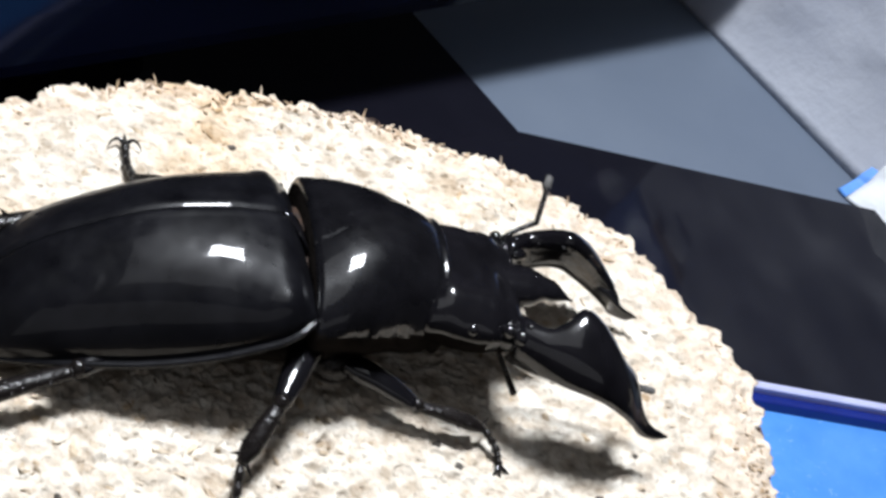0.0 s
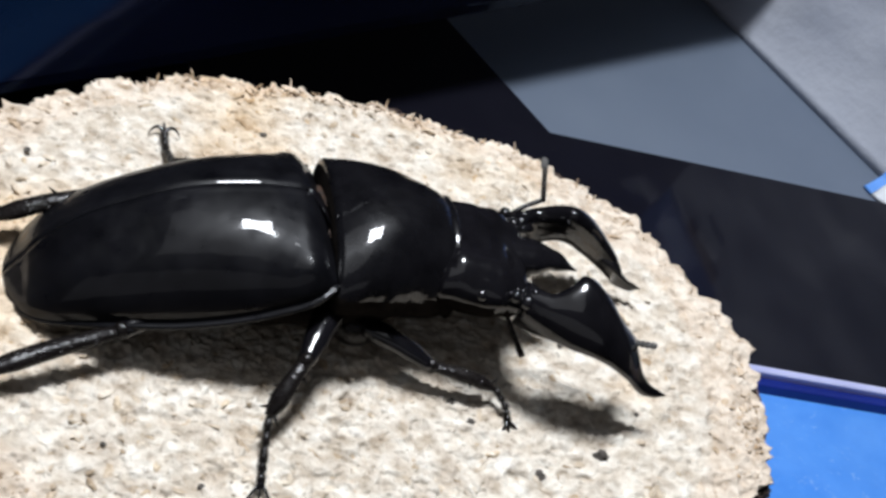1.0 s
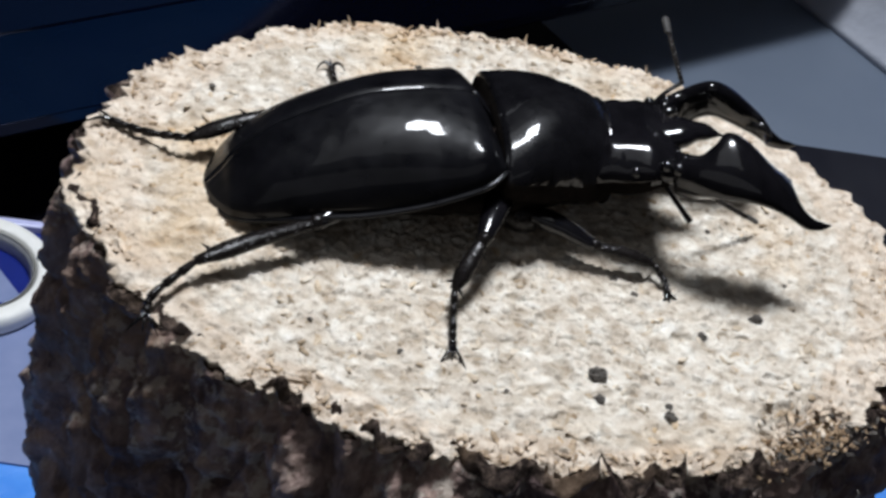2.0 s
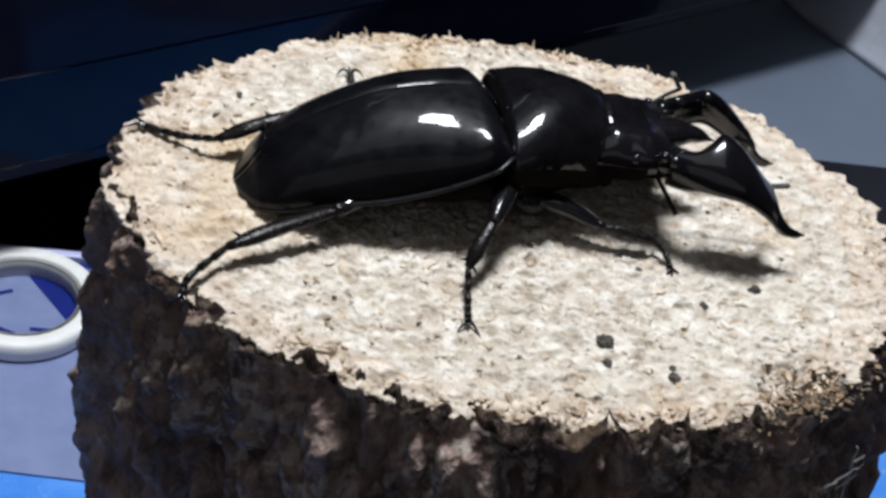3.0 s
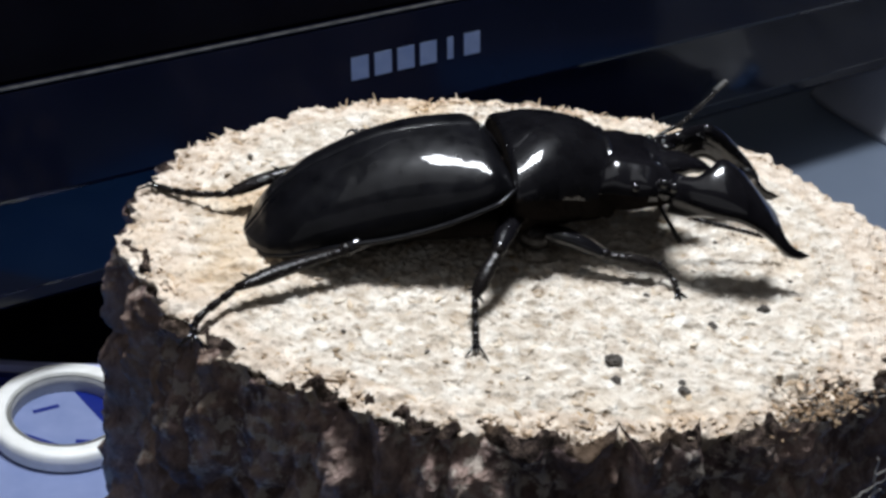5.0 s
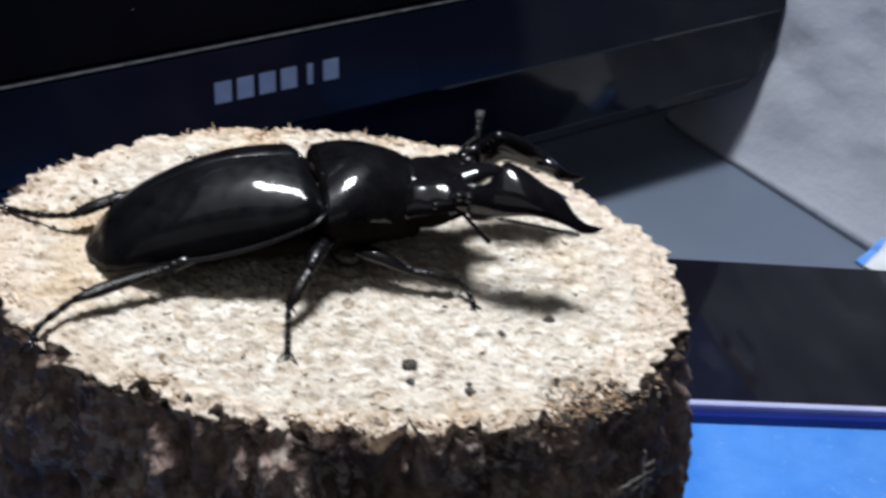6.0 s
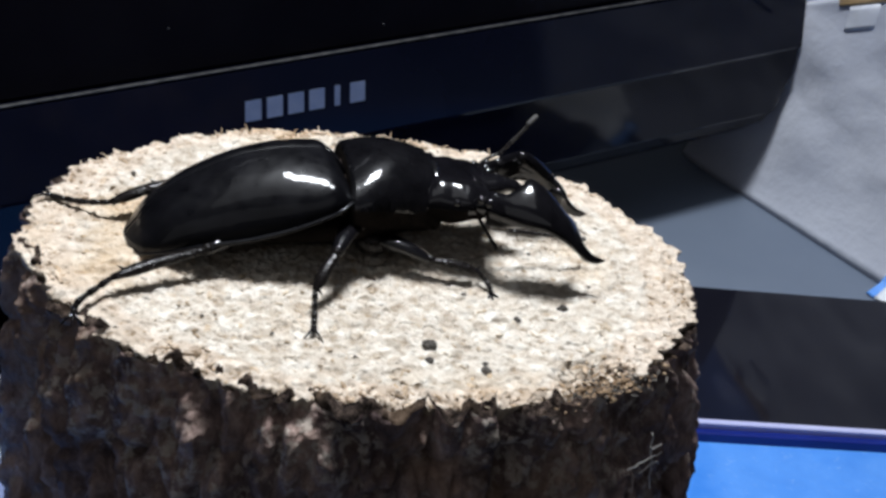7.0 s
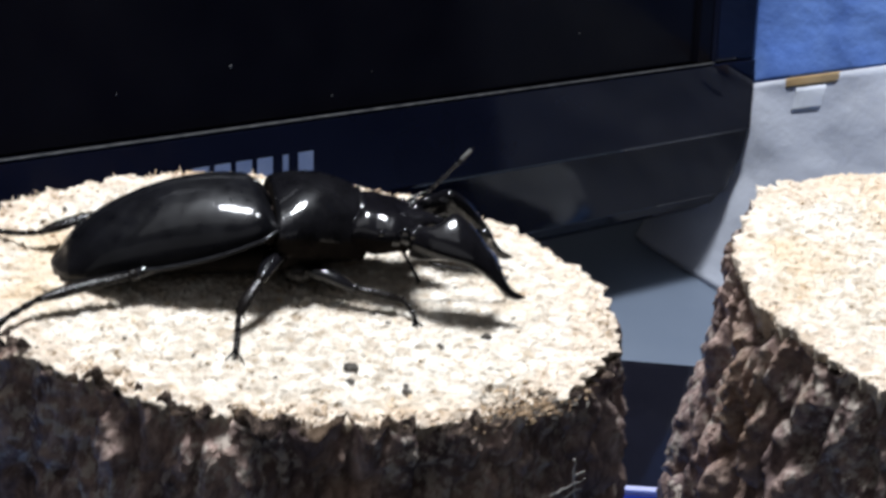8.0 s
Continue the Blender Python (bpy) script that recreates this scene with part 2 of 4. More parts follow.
# ---------------------------------------------------------------- setting
def setting():
    bm = bmesh.new()
    box(bm, -0.9, 0.9, -0.19, 0.75, -0.03, 0.0, 0.002)
    tagged(mesh_object("desk", bm, DESK, False), "grey laminate desk top under everything", "desk", kind="structure")
    bm = bmesh.new()
    box(bm, -1.6, 1.6, 0.95, 1.0, -0.75, 1.7)
    tagged(mesh_object("wall_north", bm, WALL, False), "plain grey painted room wall", "wall", kind="structure")
    bm = bmesh.new()
    box(bm, -1.65, -1.6, -1.6, 1.0, -0.75, 1.7)
    tagged(mesh_object("wall_west", bm, WALL, False), "plain grey painted room wall", "wall", kind="structure")
    bm = bmesh.new()
    box(bm, 1.6, 1.65, -1.6, 1.0, -0.75, 1.7)
    tagged(mesh_object("wall_east", bm, WALL, False), "plain grey painted room wall", "wall", kind="structure")
    bm = bmesh.new()
    box(bm, -1.65, 1.65, -1.65, -1.6, -0.75, 1.7)
    tagged(mesh_object("wall_south", bm, WALL, False), "plain grey painted room wall", "wall", kind="structure")
    bm = bmesh.new()
    box(bm, -1.65, 1.65, -1.65, 1.0, 1.7, 1.75)
    tagged(mesh_object("ceiling", bm, CEILING, False), "plain grey painted ceiling", "ceiling", kind="structure")
    bm = bmesh.new()
    box(bm, -1.65, 1.65, -1.65, 1.0, -0.8, -0.75)
    tagged(mesh_object("floor", bm, WALL, False), "plain grey room floor", "floor", kind="structure")


setting()

# ---------------------------------------------------------------- tray, plate, monitor
TRAY_FLOOR = 0.004


def tray():
    """A shallow blue plastic tray: floor, pale raised rim with a navy inner step."""
    root = tagged(new("tray"), "bright blue plastic tray with a pale raised rim", "tray")
    root.matrix_world = pose(0.1107, 0.1325, 0, 0, 0, 5.3)
    w0, w1, d = -0.36, 0.34, -0.205
    bm = bmesh.new()
    box(bm, w0 + 0.005, w1 - 0.005, d + 0.005, -0.005, 0.0005, TRAY_FLOOR)
    part("tray_floor", bm, BLUE, root, "scuffed bright blue plastic floor", False)
    for name, m, a, b, z in (("rim", PALE_RIM, 0.0, 0.0022, 0.0085), ("inner_step", NAVY, 0.0023, 0.0049, 0.0068)):
        bm = bmesh.new()
        for x0, x1, y0, y1 in ((w0 + a, w1 - a, -b, -a), (w0 + a, w1 - a, d + a, d + b), (w0 + a, w0 + b, d + b, -b), (w1 - b, w1 - a, d + b, -b)):
            box(bm, x0, x1, y0, y1, 0.0005, z, 0.0004)
        part(name, bm, m, root, "", False)


def monitor():
    """A glossy black monitor that leans back; local x along its lower edge, y up its face, z out of the face."""
    root = tagged(new("monitor"), "switched-off black monitor with a glossy lower bezel", "monitor")
    d, up = Vector((0.8021, 0.5972, 0)), Vector((-0.1186, 0.1593, 0.9801))
    n = d.cross(up)
    m = Matrix((d, up, n)).transposed().to_4x4()
    m.translation = Vector((-0.0032, 0.1679, 0.0383))
    root.matrix_world = m
    bm = bmesh.new()
    prism(bm, [(0.42, 0.2405), (0.0812, 0.2093), (0.0479, 0.2532), (-0.02, 0.343), (-0.14, 0.27), (-0.30, 0.16), (-0.27, 0.104), (0.10, 0.1335), (0.42, 0.163)], 0.0004, 0.003)
    bmesh.ops.bevel(bm, geom=[e for e in bm.edges], offset=0.0006, segments=2, affect="EDGES")
    bm.transform(m.inverted())
    part("foot", bm, BLACK_GLASS, root, "glossy black foot lying flat on the desk", False)
    left, right, top = -0.30, 0.1992, 0.30
    # lower bezel: a flat face above a rounded lip that turns under
    prof = [(-0.030, -0.006), (-0.012, -0.0085), (-0.0085, -0.0082), (-0.0052, -0.0058), (-0.0046, -0.0030), (-0.0038, -0.0022), (-0.0020, 0.0100), (-0.0006, 0.0200), (0.0, 0.0207), (0.0004, 0.0212), (0.0004, 0.0449), (-0.0008, 0.0455), (-0.030, 0.0455)]
    bm = bmesh.new()
    cols = []
    steps = [(left, -0.02), (left + 0.1, -0.02), (0.0, -0.02)] + [(right - 0.022 + 0.022 * math.sin(a), -0.0090 + 0.024 * (1 - math.cos(a))) for a in (math.pi / 2 * k / 12 for k in range(13))]
    for x, lift in steps:
        cols.append([(x, max(y, lift) if y < 0.03 else y, z) for z, y in prof])
    loft(bm, cols)
    bezel = part("lower_bezel", bm, PIANO_BLACK, root, "glossy black lower bezel with rounded lip", False)
    bm = bmesh.new()
    box(bm, left, 0.1788, 0.0457, 0.0461, -0.0010, 0.0005, 0.00015)
    part("bezel_edge", bm, SILVER, root, "dusty worn edge strip", False)
    bm = bmesh.new()
    box(bm, left, 0.1722, 0.0465, top - 0.012, -0.006, -0.0035)
    part("screen", bm, SCREEN, root, "dark switched-off screen panel", False)
    bm = bmesh.new()
    box(bm, 0.1725, 0.1788, 0.0465, top - 0.012, -0.006, -0.0015)
    part("screen_border", bm, SCREEN, root, "", False)
    bm = bmesh.new()
    box(bm, 0.1791, right, 0.0457, top, -0.030, 0.0, 0.0012)
    part("side_bezel", bm, PIANO_BLACK, root, "dark side bezel", False)
    bm = bmesh.new()
    box(bm, left, 0.1789, top - 0.0118, top, -0.030, 0.0, 0.0012)
    part("top_bezel", bm, MATT_BLACK, root, "", False)
    bm = bmesh.new()
    box(bm, left + 0.002, right - 0.004, 0.02, top - 0.002, -0.045, -0.0305, 0.004)
    part("back_shell", bm, MATT_BLACK, root, "", False)
    # the maker's mark, as plain bars
    for k in range(6):
        bm = bmesh.new()
        x = -0.0244 + k * 0.0068
        w = 0.0050 if k != 4 else 0.0018
        x += 0.0016 if k == 4 else 0.0
        box(bm, x, x + w, 0.0309, 0.0366, 0.0004, 0.0006)
        part("mark", bm, LETTER, root, "pale grey printed bar", False)
    bm = bmesh.new()
    box(bm, -0.12, 0.02, -0.015, 0.16, -0.065, -0.046, 0.006)
    part("neck", bm, MATT_BLACK, root, "", False)
    rng = random.Random(5)
    for k in range(18):
        bm = bmesh.new()
        x, y, s = rng.uniform(-0.16, 0.16), rng.uniform(0.05, 0.10), rng.uniform(0.0003, 0.0008)
        bmesh.ops.create_icosphere(bm, subdivisions=1, radius=s, matrix=Matrix.Translation((x, y, -0.0034)) @ Matrix.Diagonal((1, 1, 0.3, 1)))
        part("dust_fleck", bm, SILVER, root)


def package():
    """A white plastic-wrapped pack with a printed blue upper part, crinkled."""
    root = tagged(new("wrapped_pack"), "white crinkled plastic-wrapped pack with blue printed top", "package")
    root.matrix_world = pose(0.0660, 0.3960, 0, 0, 0, -53.5)
    x_from, x_to, ly, h = 0.097, 0.285, 0.22, 0.135
    lx = x_to - x_from

    def slope(x):
        return min(0.122, max(0.055, 0.0818 + 0.5 * (x - 0.1475)))

    def skin(e0, e1, nz, name, mat, label, span=(0.0, 1.0), proud=0.0):
        bm = bmesh.new()
        rows = []
        n = 150
        for j in range(nz + 1):
            row = []
            for k in range(n):
                a = 2 * math.pi * k / n
                ca, sa = math.cos(a), math.sin(a)
                r = 1.0 / (abs(ca) ** 22 + abs(sa) ** 22) ** (1 / 22)
                x = x_from + lx / 2 + r * ca * lx / 2
                z0, z1 = e0(x), e1(x)
                z = z0 + (z1 - z0) * j / nz
                p = Vector((x, ly / 2 + r * sa * ly / 2, z))
                q = noise.fractal(p * 38, 1.0, 2.0, 4) * 0.0022 + noise.noise(p * 13) * 0.003
                q *= min(1.0, z / 0.03)
                # the soft wall leans back above its foot to clear the monitor's edge in the camera's view; a printed
                # patch lies on it only within its span
                back = 0.011 * min(1.0, z / 0.04) ** 0.7
                grow = proud if span[0] < x < span[1] and sa < 0 else min(0.0, -4 * proud)
                p += Vector((0.3 * ca, sa, 0)) * (q + grow - back)
                row.append(p)
            rows.append(row)
        loft(bm, rows)
        part(name, bm, mat, root, label)

    for name, x0, x1, tall, mat, label in (("loose_flap", 0.2065, 0.272, 0.019, FILM, "bright glossy loose film flap"), ("blue_tab", 0.2028, 0.2062, 0.010, FILM_BLUE, "bright blue film edge")):
        bm = bmesh.new()
        rows = []
        nx = max(6, int((x1 - x0) / 0.002))
        for i in range(nx + 1):
            x = x0 + (x1 - x0) * i / nx
            rise = tall * (0.55 + 0.45 * min(1.0, (x - x0) / 0.012)) * (1 + 0.25 * noise.noise(Vector((x * 90, 1, 4))))
            row = []
            for k in range(11):
                f = k / 10
                row.append((x, -0.0030 + 0.005 * f - 0.006 * (1 - f) + 0.0022 * noise.noise(Vector((x * 110, f * 2.5, 3))), 0.0006 + rise * f ** 1.2))
            rows.append(row + [(px, py + 0.0006, pz) for px, py, pz in row[::-1]])
        loft(bm, rows)
        part(name, bm, mat, root, label)

    skin(lambda x: 0.0003, slope, 34, "wrap", PAPER, "white crinkled plastic wrap")
    skin(lambda x: slope(x) - 0.0036, lambda x: slope(x) + 0.0001, 4, "tan_band", TAN, "tan printed band", (0.1455, 0.1665), 0.0005)
    skin(lambda x: slope(x) - 0.0130, lambda x: slope(x) - 0.0040, 5, "white_patch", PATCH, "clean white printed patch", (0.1475, 0.1640), 0.0005)
    skin(lambda x: slope(x) + 0.0002, lambda x: h, 36, "printed_top", PRINT, "glossy blue printed wrap")


PRINT = material_plain("print_blue", (0.06, 0.13, 0.42), (0.16, 0.27, 0.58), 0.16, 26, 0.3, 0.002)
PATCH = material_plain("patch_white", (0.58, 0.61, 0.67), (0.68, 0.70, 0.75), 0.45, 25, 0.2, 0.001)
FILM = material_plain("film_white", (0.78, 0.82, 0.88), (0.9, 0.92, 0.95), 0.25, 40, 0.3, 0.001)
FILM_BLUE = material_plain("film_blue", (0.10, 0.30, 0.80), (0.2, 0.42, 0.9), 0.3, 60, 0.2, 0.001)
TAN = material_plain("print_tan", (0.36, 0.24, 0.12), (0.5, 0.36, 0.2), 0.4, 60)


def printed_card():
    """A grey-blue printed card under the tape roll: navy corners and short bars of print."""
    root = tagged(new("printed_card"), "grey-blue card with navy print lying in the tray", "card")
    root.location = (0, 0, TRAY_FLOOR)
    bm = bmesh.new()
    prism(bm, [(-0.175, 0.0445), (-0.040, 0.0475), (-0.0385, 0.1195), (-0.174, 0.1165)], 0.0002, 0.0006)
    part("card", bm, LABEL, root, "pale grey-blue card", False)
    bm = bmesh.new()
    prism(bm, [(-0.0905, 0.1160), (-0.0728, 0.0950), (-0.0650, 0.1000), (-0.0650, 0.1165)], 0.00061, 0.00066)
    part("navy_corner", bm, NAVY, root, "navy printed corner", False)
    bm = bmesh.new()
    prism(bm, [(-0.1000, 0.0930), (-0.0910, 0.0911), (-0.0830, 0.0885), (-0.0790, 0.0835), (-0.1000, 0.0835)], 0.00061, 0.00066)
    part("navy_corner", bm, NAVY, root, "navy printed corner", False)
    for x, y, w, turn in ((-0.0890, 0.1008, 0.0062, 32), (-0.0775, 0.0905, 0.0050, 5)):
        bm = bmesh.new()
        box(bm, -w / 2, w / 2, -0.0006, 0.0006, 0.00061, 0.00070)
        ob = part("print_bar", bm, NAVY, root, "navy bar of print", False)
        ob.matrix_basis = pose(x, y, 0, 0, 0, turn)


def tape_roll():
    root = tagged(new("tape_roll"), "small white roll of tape lying flat on a printed card", "tape roll")
    root.location = (-0.0830, 0.0959, TRAY_FLOOR + 0.0006)

    def ring(ri, ro, h, n=72):
        bm = bmesh.new()
        prof = [(ri, 0.0002), (ro - 0.0005, 0.0002), (ro, 0.0008), (ro, h - 0.0008), (ro - 0.0008, h), (ri + 0.0004, h), (ri, h - 0.0004)]
        rows = [[(r * math.cos(a), r * math.sin(a), z) for r, z in prof] for a in (2 * math.pi * k / n for k in range(n + 1))]
        grid(bm, rows, True)
        bmesh.ops.remove_doubles(bm, verts=bm.verts, dist=1e-6)
        return bm
    part("tape", ring(0.0136, 0.0176, 0.0050), TAPE, root, "white wound tape")
    part("core", ring(0.0124, 0.0135, 0.0046), CORE, root, "grey cardboard core")


# ---------------------------------------------------------------- logs
def log(name, label, cx, cy, a, b, turn, top, seed, exponent=2.0):
    """A short upright log: rough cut face, ragged bark with furrows, fibres on the rim."""
    root = tagged(new(name), label, "log", group="cut log sections")
    root.matrix_world = pose(cx, cy, TRAY_FLOOR, 0, 0, turn)
    h = top - TRAY_FLOOR
    off = Vector((seed * 7.3, seed * 3.1, seed * 1.7))

    def radius(t):
        c, s = math.cos(t), math.sin(t)
        r = 1.0 / ((abs(c) / a) ** exponent + (abs(s) / b) ** exponent) ** (1 / exponent)
        q = Vector((c, s, 0))
        r *= 1 + 0.020 * noise.noise(q * 1.6 + off) + 0.012 * noise.noise(q * 5 + off)
        return r

    def edge(t):
        q = Vector((math.cos(t), math.sin(t), 0))
        return 0.0016 * noise.noise(q * 9 + off) + 0.0010 * noise.noise(q * 21 + off) + 0.0006 * noise.noise(q * 47 + off) - 0.0012

    def chip(t, f, p):
        # a broken bite out of the rim
        d = ((p.x - 0.0362) ** 2 + (p.y + 0.0340) ** 2) ** 0.5
        return -0.0042 * min(1.0, 1.6 * max(0.0, 1 - d / 0.0085)) * (0.8 + 0.7 * noise.noise(p * 500)) if seed == 1 else 0.0

    # cut face
    bm = bmesh.new()
    n, m = 640, 170
    rows = []
    for j in range(m + 1):
        f = (j / m) ** 0.8
        row = []
        for k in range(n):
            t = 2 * math.pi * k / n
            q = Vector((math.cos(t), math.sin(t), 0))
            spread = 0.0014 * abs(q.x) if seed == 1 else 0.0024
            torn = 0.0011 * noise.noise(q * 34 + off) + 0.0008 * noise.noise(q * 80 + off) + 0.0005 * noise.noise(q * 190 - off)
            r = (radius(t) + edge(t) - 0.0008 + spread + torn * f ** 10) * f
            p = Vector((r * math.cos(t), r * math.sin(t), 0))
            g = p + off
            z = 0.00050 * noise.noise(g * 420) + 0.00060 * abs(noise.noise(g * 800)) + 0.00036 * noise.noise(g * 1700) + 0.0004 * noise.noise(g * 60)
            z += chip(t, f, p)
            z -= 0.0010 * max(0, f - 0.93) / 0.07 * (0.6 + 1.2 * abs(noise.noise(g * 160)))
            p.z = h + z
            row.append(p)
        rows.append(row)
    rows[0] = rows[0][:]
    vs = [[bm.verts.new(p) for p in row] for row in rows[1:]]
    mid = bm.verts.new(rows[0][0])
    for k in range(n):
        bm.faces.new((mid, vs[0][k], vs[0][(k + 1) % n]))
    for p, q in zip(vs, vs[1:]):
        for k in range(n):
            j = (k + 1) % n
            bm.faces.new((p[k], p[j], q[j], q[k]))
    low = [bm.verts.new((v.co.x * 0.93, v.co.y * 0.93, h - 0.008)) for v in vs[-1]]
    for k in range(n):
        j = (k + 1) % n
        bm.faces.new((vs[-1][k], vs[-1][j], low[j], low[k]))
    part("cut_face", bm, CUT_WOOD, root, "rough pale sawn end grain")
    # bark: furrowed side, then a ragged lumpy lip, painted darker, that laps over the edge of the cut face
    bm = bmesh.new()
    n, m, lip = 800, 170, 26
    rows = []
    for j in range(m + lip + 1):
        v = 1 - (1 - min(1.0, j / m)) ** 1.7
        s = max(0, j - m) / lip
        row = []
        for k in range(n):
            t = 2 * math.pi * k / n
            c, sn = math.cos(t), math.sin(t)
            rr = radius(t)
            p = Vector((rr * c, rr * sn, v * h))
            g = Vector((p.x, p.y, p.z * 0.35))
            g += Vector((noise.noise(g * 130 + off), noise.noise(g * 130 - off), noise.noise(g * 90))) * 0.0024
            near, far = noise.voronoi(g * 140 + off)[0][:2]
            crack = min(1.0, (far - near) * 2.6) ** 0.7
            lump = noise.noise(Vector((p.x, p.y, p.z * 0.6)) * 75 + off)
            furrow = abs(noise.noise(Vector((p.x * 95, p.y * 95, p.z * 16)) + off))
            pocket = max(0.0, noise.noise(Vector((p.x, p.y, p.z * 0.8)) * 150 - off) - 0.18)
            knob = noise.fractal(Vector((p.x, p.y, p.z * 0.7)) * 300 + off, 0.75, 2.1, 5)
            near = noise.voronoi(Vector((p.x, p.y, p.z * 0.8)) * 420 + off)[0][0]
            crumb = max(0.0, 0.45 - near) * max(0.0, 0.35 + noise.noise(p * 60 - off))
            deep = 0.0028 * (crack - 0.8) + 0.0011 * knob + 0.0019 * lump - 0.0026 * max(0.0, 0.16 - furrow) / 0.16 - 0.0060 * pocket + 0.0024 * crumb + 0.0006
            tooth = 0.0040 * max(0.0, noise.noise(Vector((c * 13, sn * 13, 2)) + off) - 0.12) * min(1.0, max(0.0, 0.45 - sn))
            r = rr + 0.5 * edge(t) + 0.0010 + 0.0012 * max(0.0, c) + deep + 0.0034 * max(0.0, c) * min(1.0, (1 - v) * h / 0.03) + 0.0008 * min(1.0, (1 - v) * h / 0.02)
            # Lip sunk at the back and right to fit the camera's view.
            facing = (0.30 + 0.70 * min(1.0, max(0.0, 0.75 - 1.1 * sn - 0.8 * max(0.0, c)))) * (1.0 if seed == 1 else 0.5)
            lip_z = h - 0.0012 - 0.0030 * (1 - facing) - 0.0004 * abs(c)
            if j <= m:
                top = lip_z + tooth + 0.0012 * noise.noise(Vector((c * 12, sn * 12, 5)) + off)
                row.append(Vector((r * c, r * sn, top * v)))
            else:
                inset = r - s * (r - rr + 0.0042)
                q = Vector((inset * c, inset * sn, 0))
                rough = 0.0011 * noise.noise(q * 170 + off) + 0.0010 * noise.noise(q * 420 - off) + 0.0009 * noise.noise(q * 1000 + off) + 0.0005 * noise.noise(q * 2200 + off)
                arch = 0.0012 * noise.noise(Vector((c * 12, sn * 12, 5)) + off) * (1 - s)
                over = 0.0013 * noise.noise(Vector((c * 17, sn * 17, 9)) + off)
                over, arch = over * facing - 0.0010 * (1 - facing), arch * facing
                z = lip_z + tooth * max(0.0, 1 - 1.5 * s) + arch + rough * facing + 0.9 * over * min(1.0, s * 3) + 0.0010 * math.sin(math.pi * min(1.0, s * 1.5)) - 0.0042 * max(0.0, s - 0.42) / 0.58 + chip(t, 1.0, q) * 0.5
                row.append(Vector((q.x, q.y, z)))
        rows.append(row)
    grid(bm, rows[:m + 1], True)
    part("bark", bm, BARK, root, "dark furrowed bark with grey crust")
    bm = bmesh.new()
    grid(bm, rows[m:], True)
    part("bark_edge", bm, DARKENED_BARK, root, "ragged broken edge of the bark, coloured a darker brown than its side")
    # crumbled wood on the rim and loose grains on the face
    rng = random.Random(seed)

    def grain(bm, p, size, squash):
        r = bmesh.ops.create_icosphere(bm, subdivisions=1, radius=size)
        turn = Euler((rng.uniform(-0.4, 0.4), rng.uniform(-0.4, 0.4), rng.uniform(0, 6.3))).to_matrix()
        l = rng.uniform(1.0, 3.2)
        for v in r["verts"]:
            q = v.co * rng.uniform(0.7, 1.25)
            v.co = p + turn @ Vector((q.x * l, q.y, q.z * squash))

    def grains(name, count, label, low, high, lo_size, hi_size, squash):
        me = bpy.data.meshes.new(name)
        verts, faces = [], []
        bm = bmesh.new()
        for i in range(count):
            t, f = rng.uniform(0, 2 * math.pi), math.sqrt(rng.uniform(low * low, high * high))
            r = (radius(t) + edge(t)) * f
            grain(bm, Vector((r * math.cos(t), r * math.sin(t), h - 0.0007 * max(0.0, f - 0.94) / 0.06)), lo_size + (hi_size - lo_size) * rng.random() ** 2.5, squash)
            if i % 150 == 149 or i == count - 1:
                n0 = len(verts)
                bm.verts.index_update()
                verts += [v.co.copy() for v in bm.verts]
                faces += [[n0 + v.index for v in fc.verts] for fc in bm.faces]
                bm.free()
                bm = bmesh.new()
        bm.free()
        me.from_pydata(verts, [], faces)
        me.materials.append(LOOSE_WOOD)
        ob = new(name, me)
        ob.parent = root
        tagged(ob, label, kind="stuff")

    grains("rim_crumble", 1400, "torn crumbling pale wood on the rim", 0.92, 0.99, 0.00011, 0.00032, 0.7)
    bm = bmesh.new()
    for _ in range(80):
        t = rng.uniform(0.2, 2.9)
        r = radius(t) + edge(t) - rng.uniform(0.0004, 0.0022)
        p = Vector((r * math.cos(t), r * math.sin(t), h - 0.0006))
        lean = Vector((math.cos(t) * rng.uniform(-0.2, 0.8) + rng.gauss(0, 0.5), math.sin(t) * rng.uniform(-0.2, 0.8) + rng.gauss(0, 0.5), rng.uniform(0.3, 1.0))).normalized()
        l = rng.uniform(0.0007, 0.0021)
        tube(bm, [p, p + lean * l * 0.6, p + lean * l + Vector((0, 0, -0.15 * l))], [0.00016, 0.00012, 0.00002], 5)
    tagged(part("rim_fibre", bm, LOOSE_WOOD, root, "torn pale wood fibres on the rim", False), "torn pale wood fibres on the rim", kind="stuff")
    if seed == 1:
        for name, mat, count, big, label in (("broken_rim", RUSTY_WOOD, 380, 0.0008, "orange-brown broken wood at the rim"), ("bark_debris", CRUMB, 220, 0.0006, "dark bark crumbs by the broken rim")):
            bm = bmesh.new()
            for _ in range(count):
                x, y = 0.0366 + rng.gauss(0, 0.0036), -0.0322 + rng.gauss(0, 0.0017)
                y += 0.62 * (x - 0.0366)
                grain(bm, Vector((x, y, h - 0.0020 + rng.uniform(0, 0.0012))), 0.00012 + 0.32 * big * rng.random() ** 2, 0.8)
            tagged(part(name, bm, mat, root, label, False), label, kind="stuff")
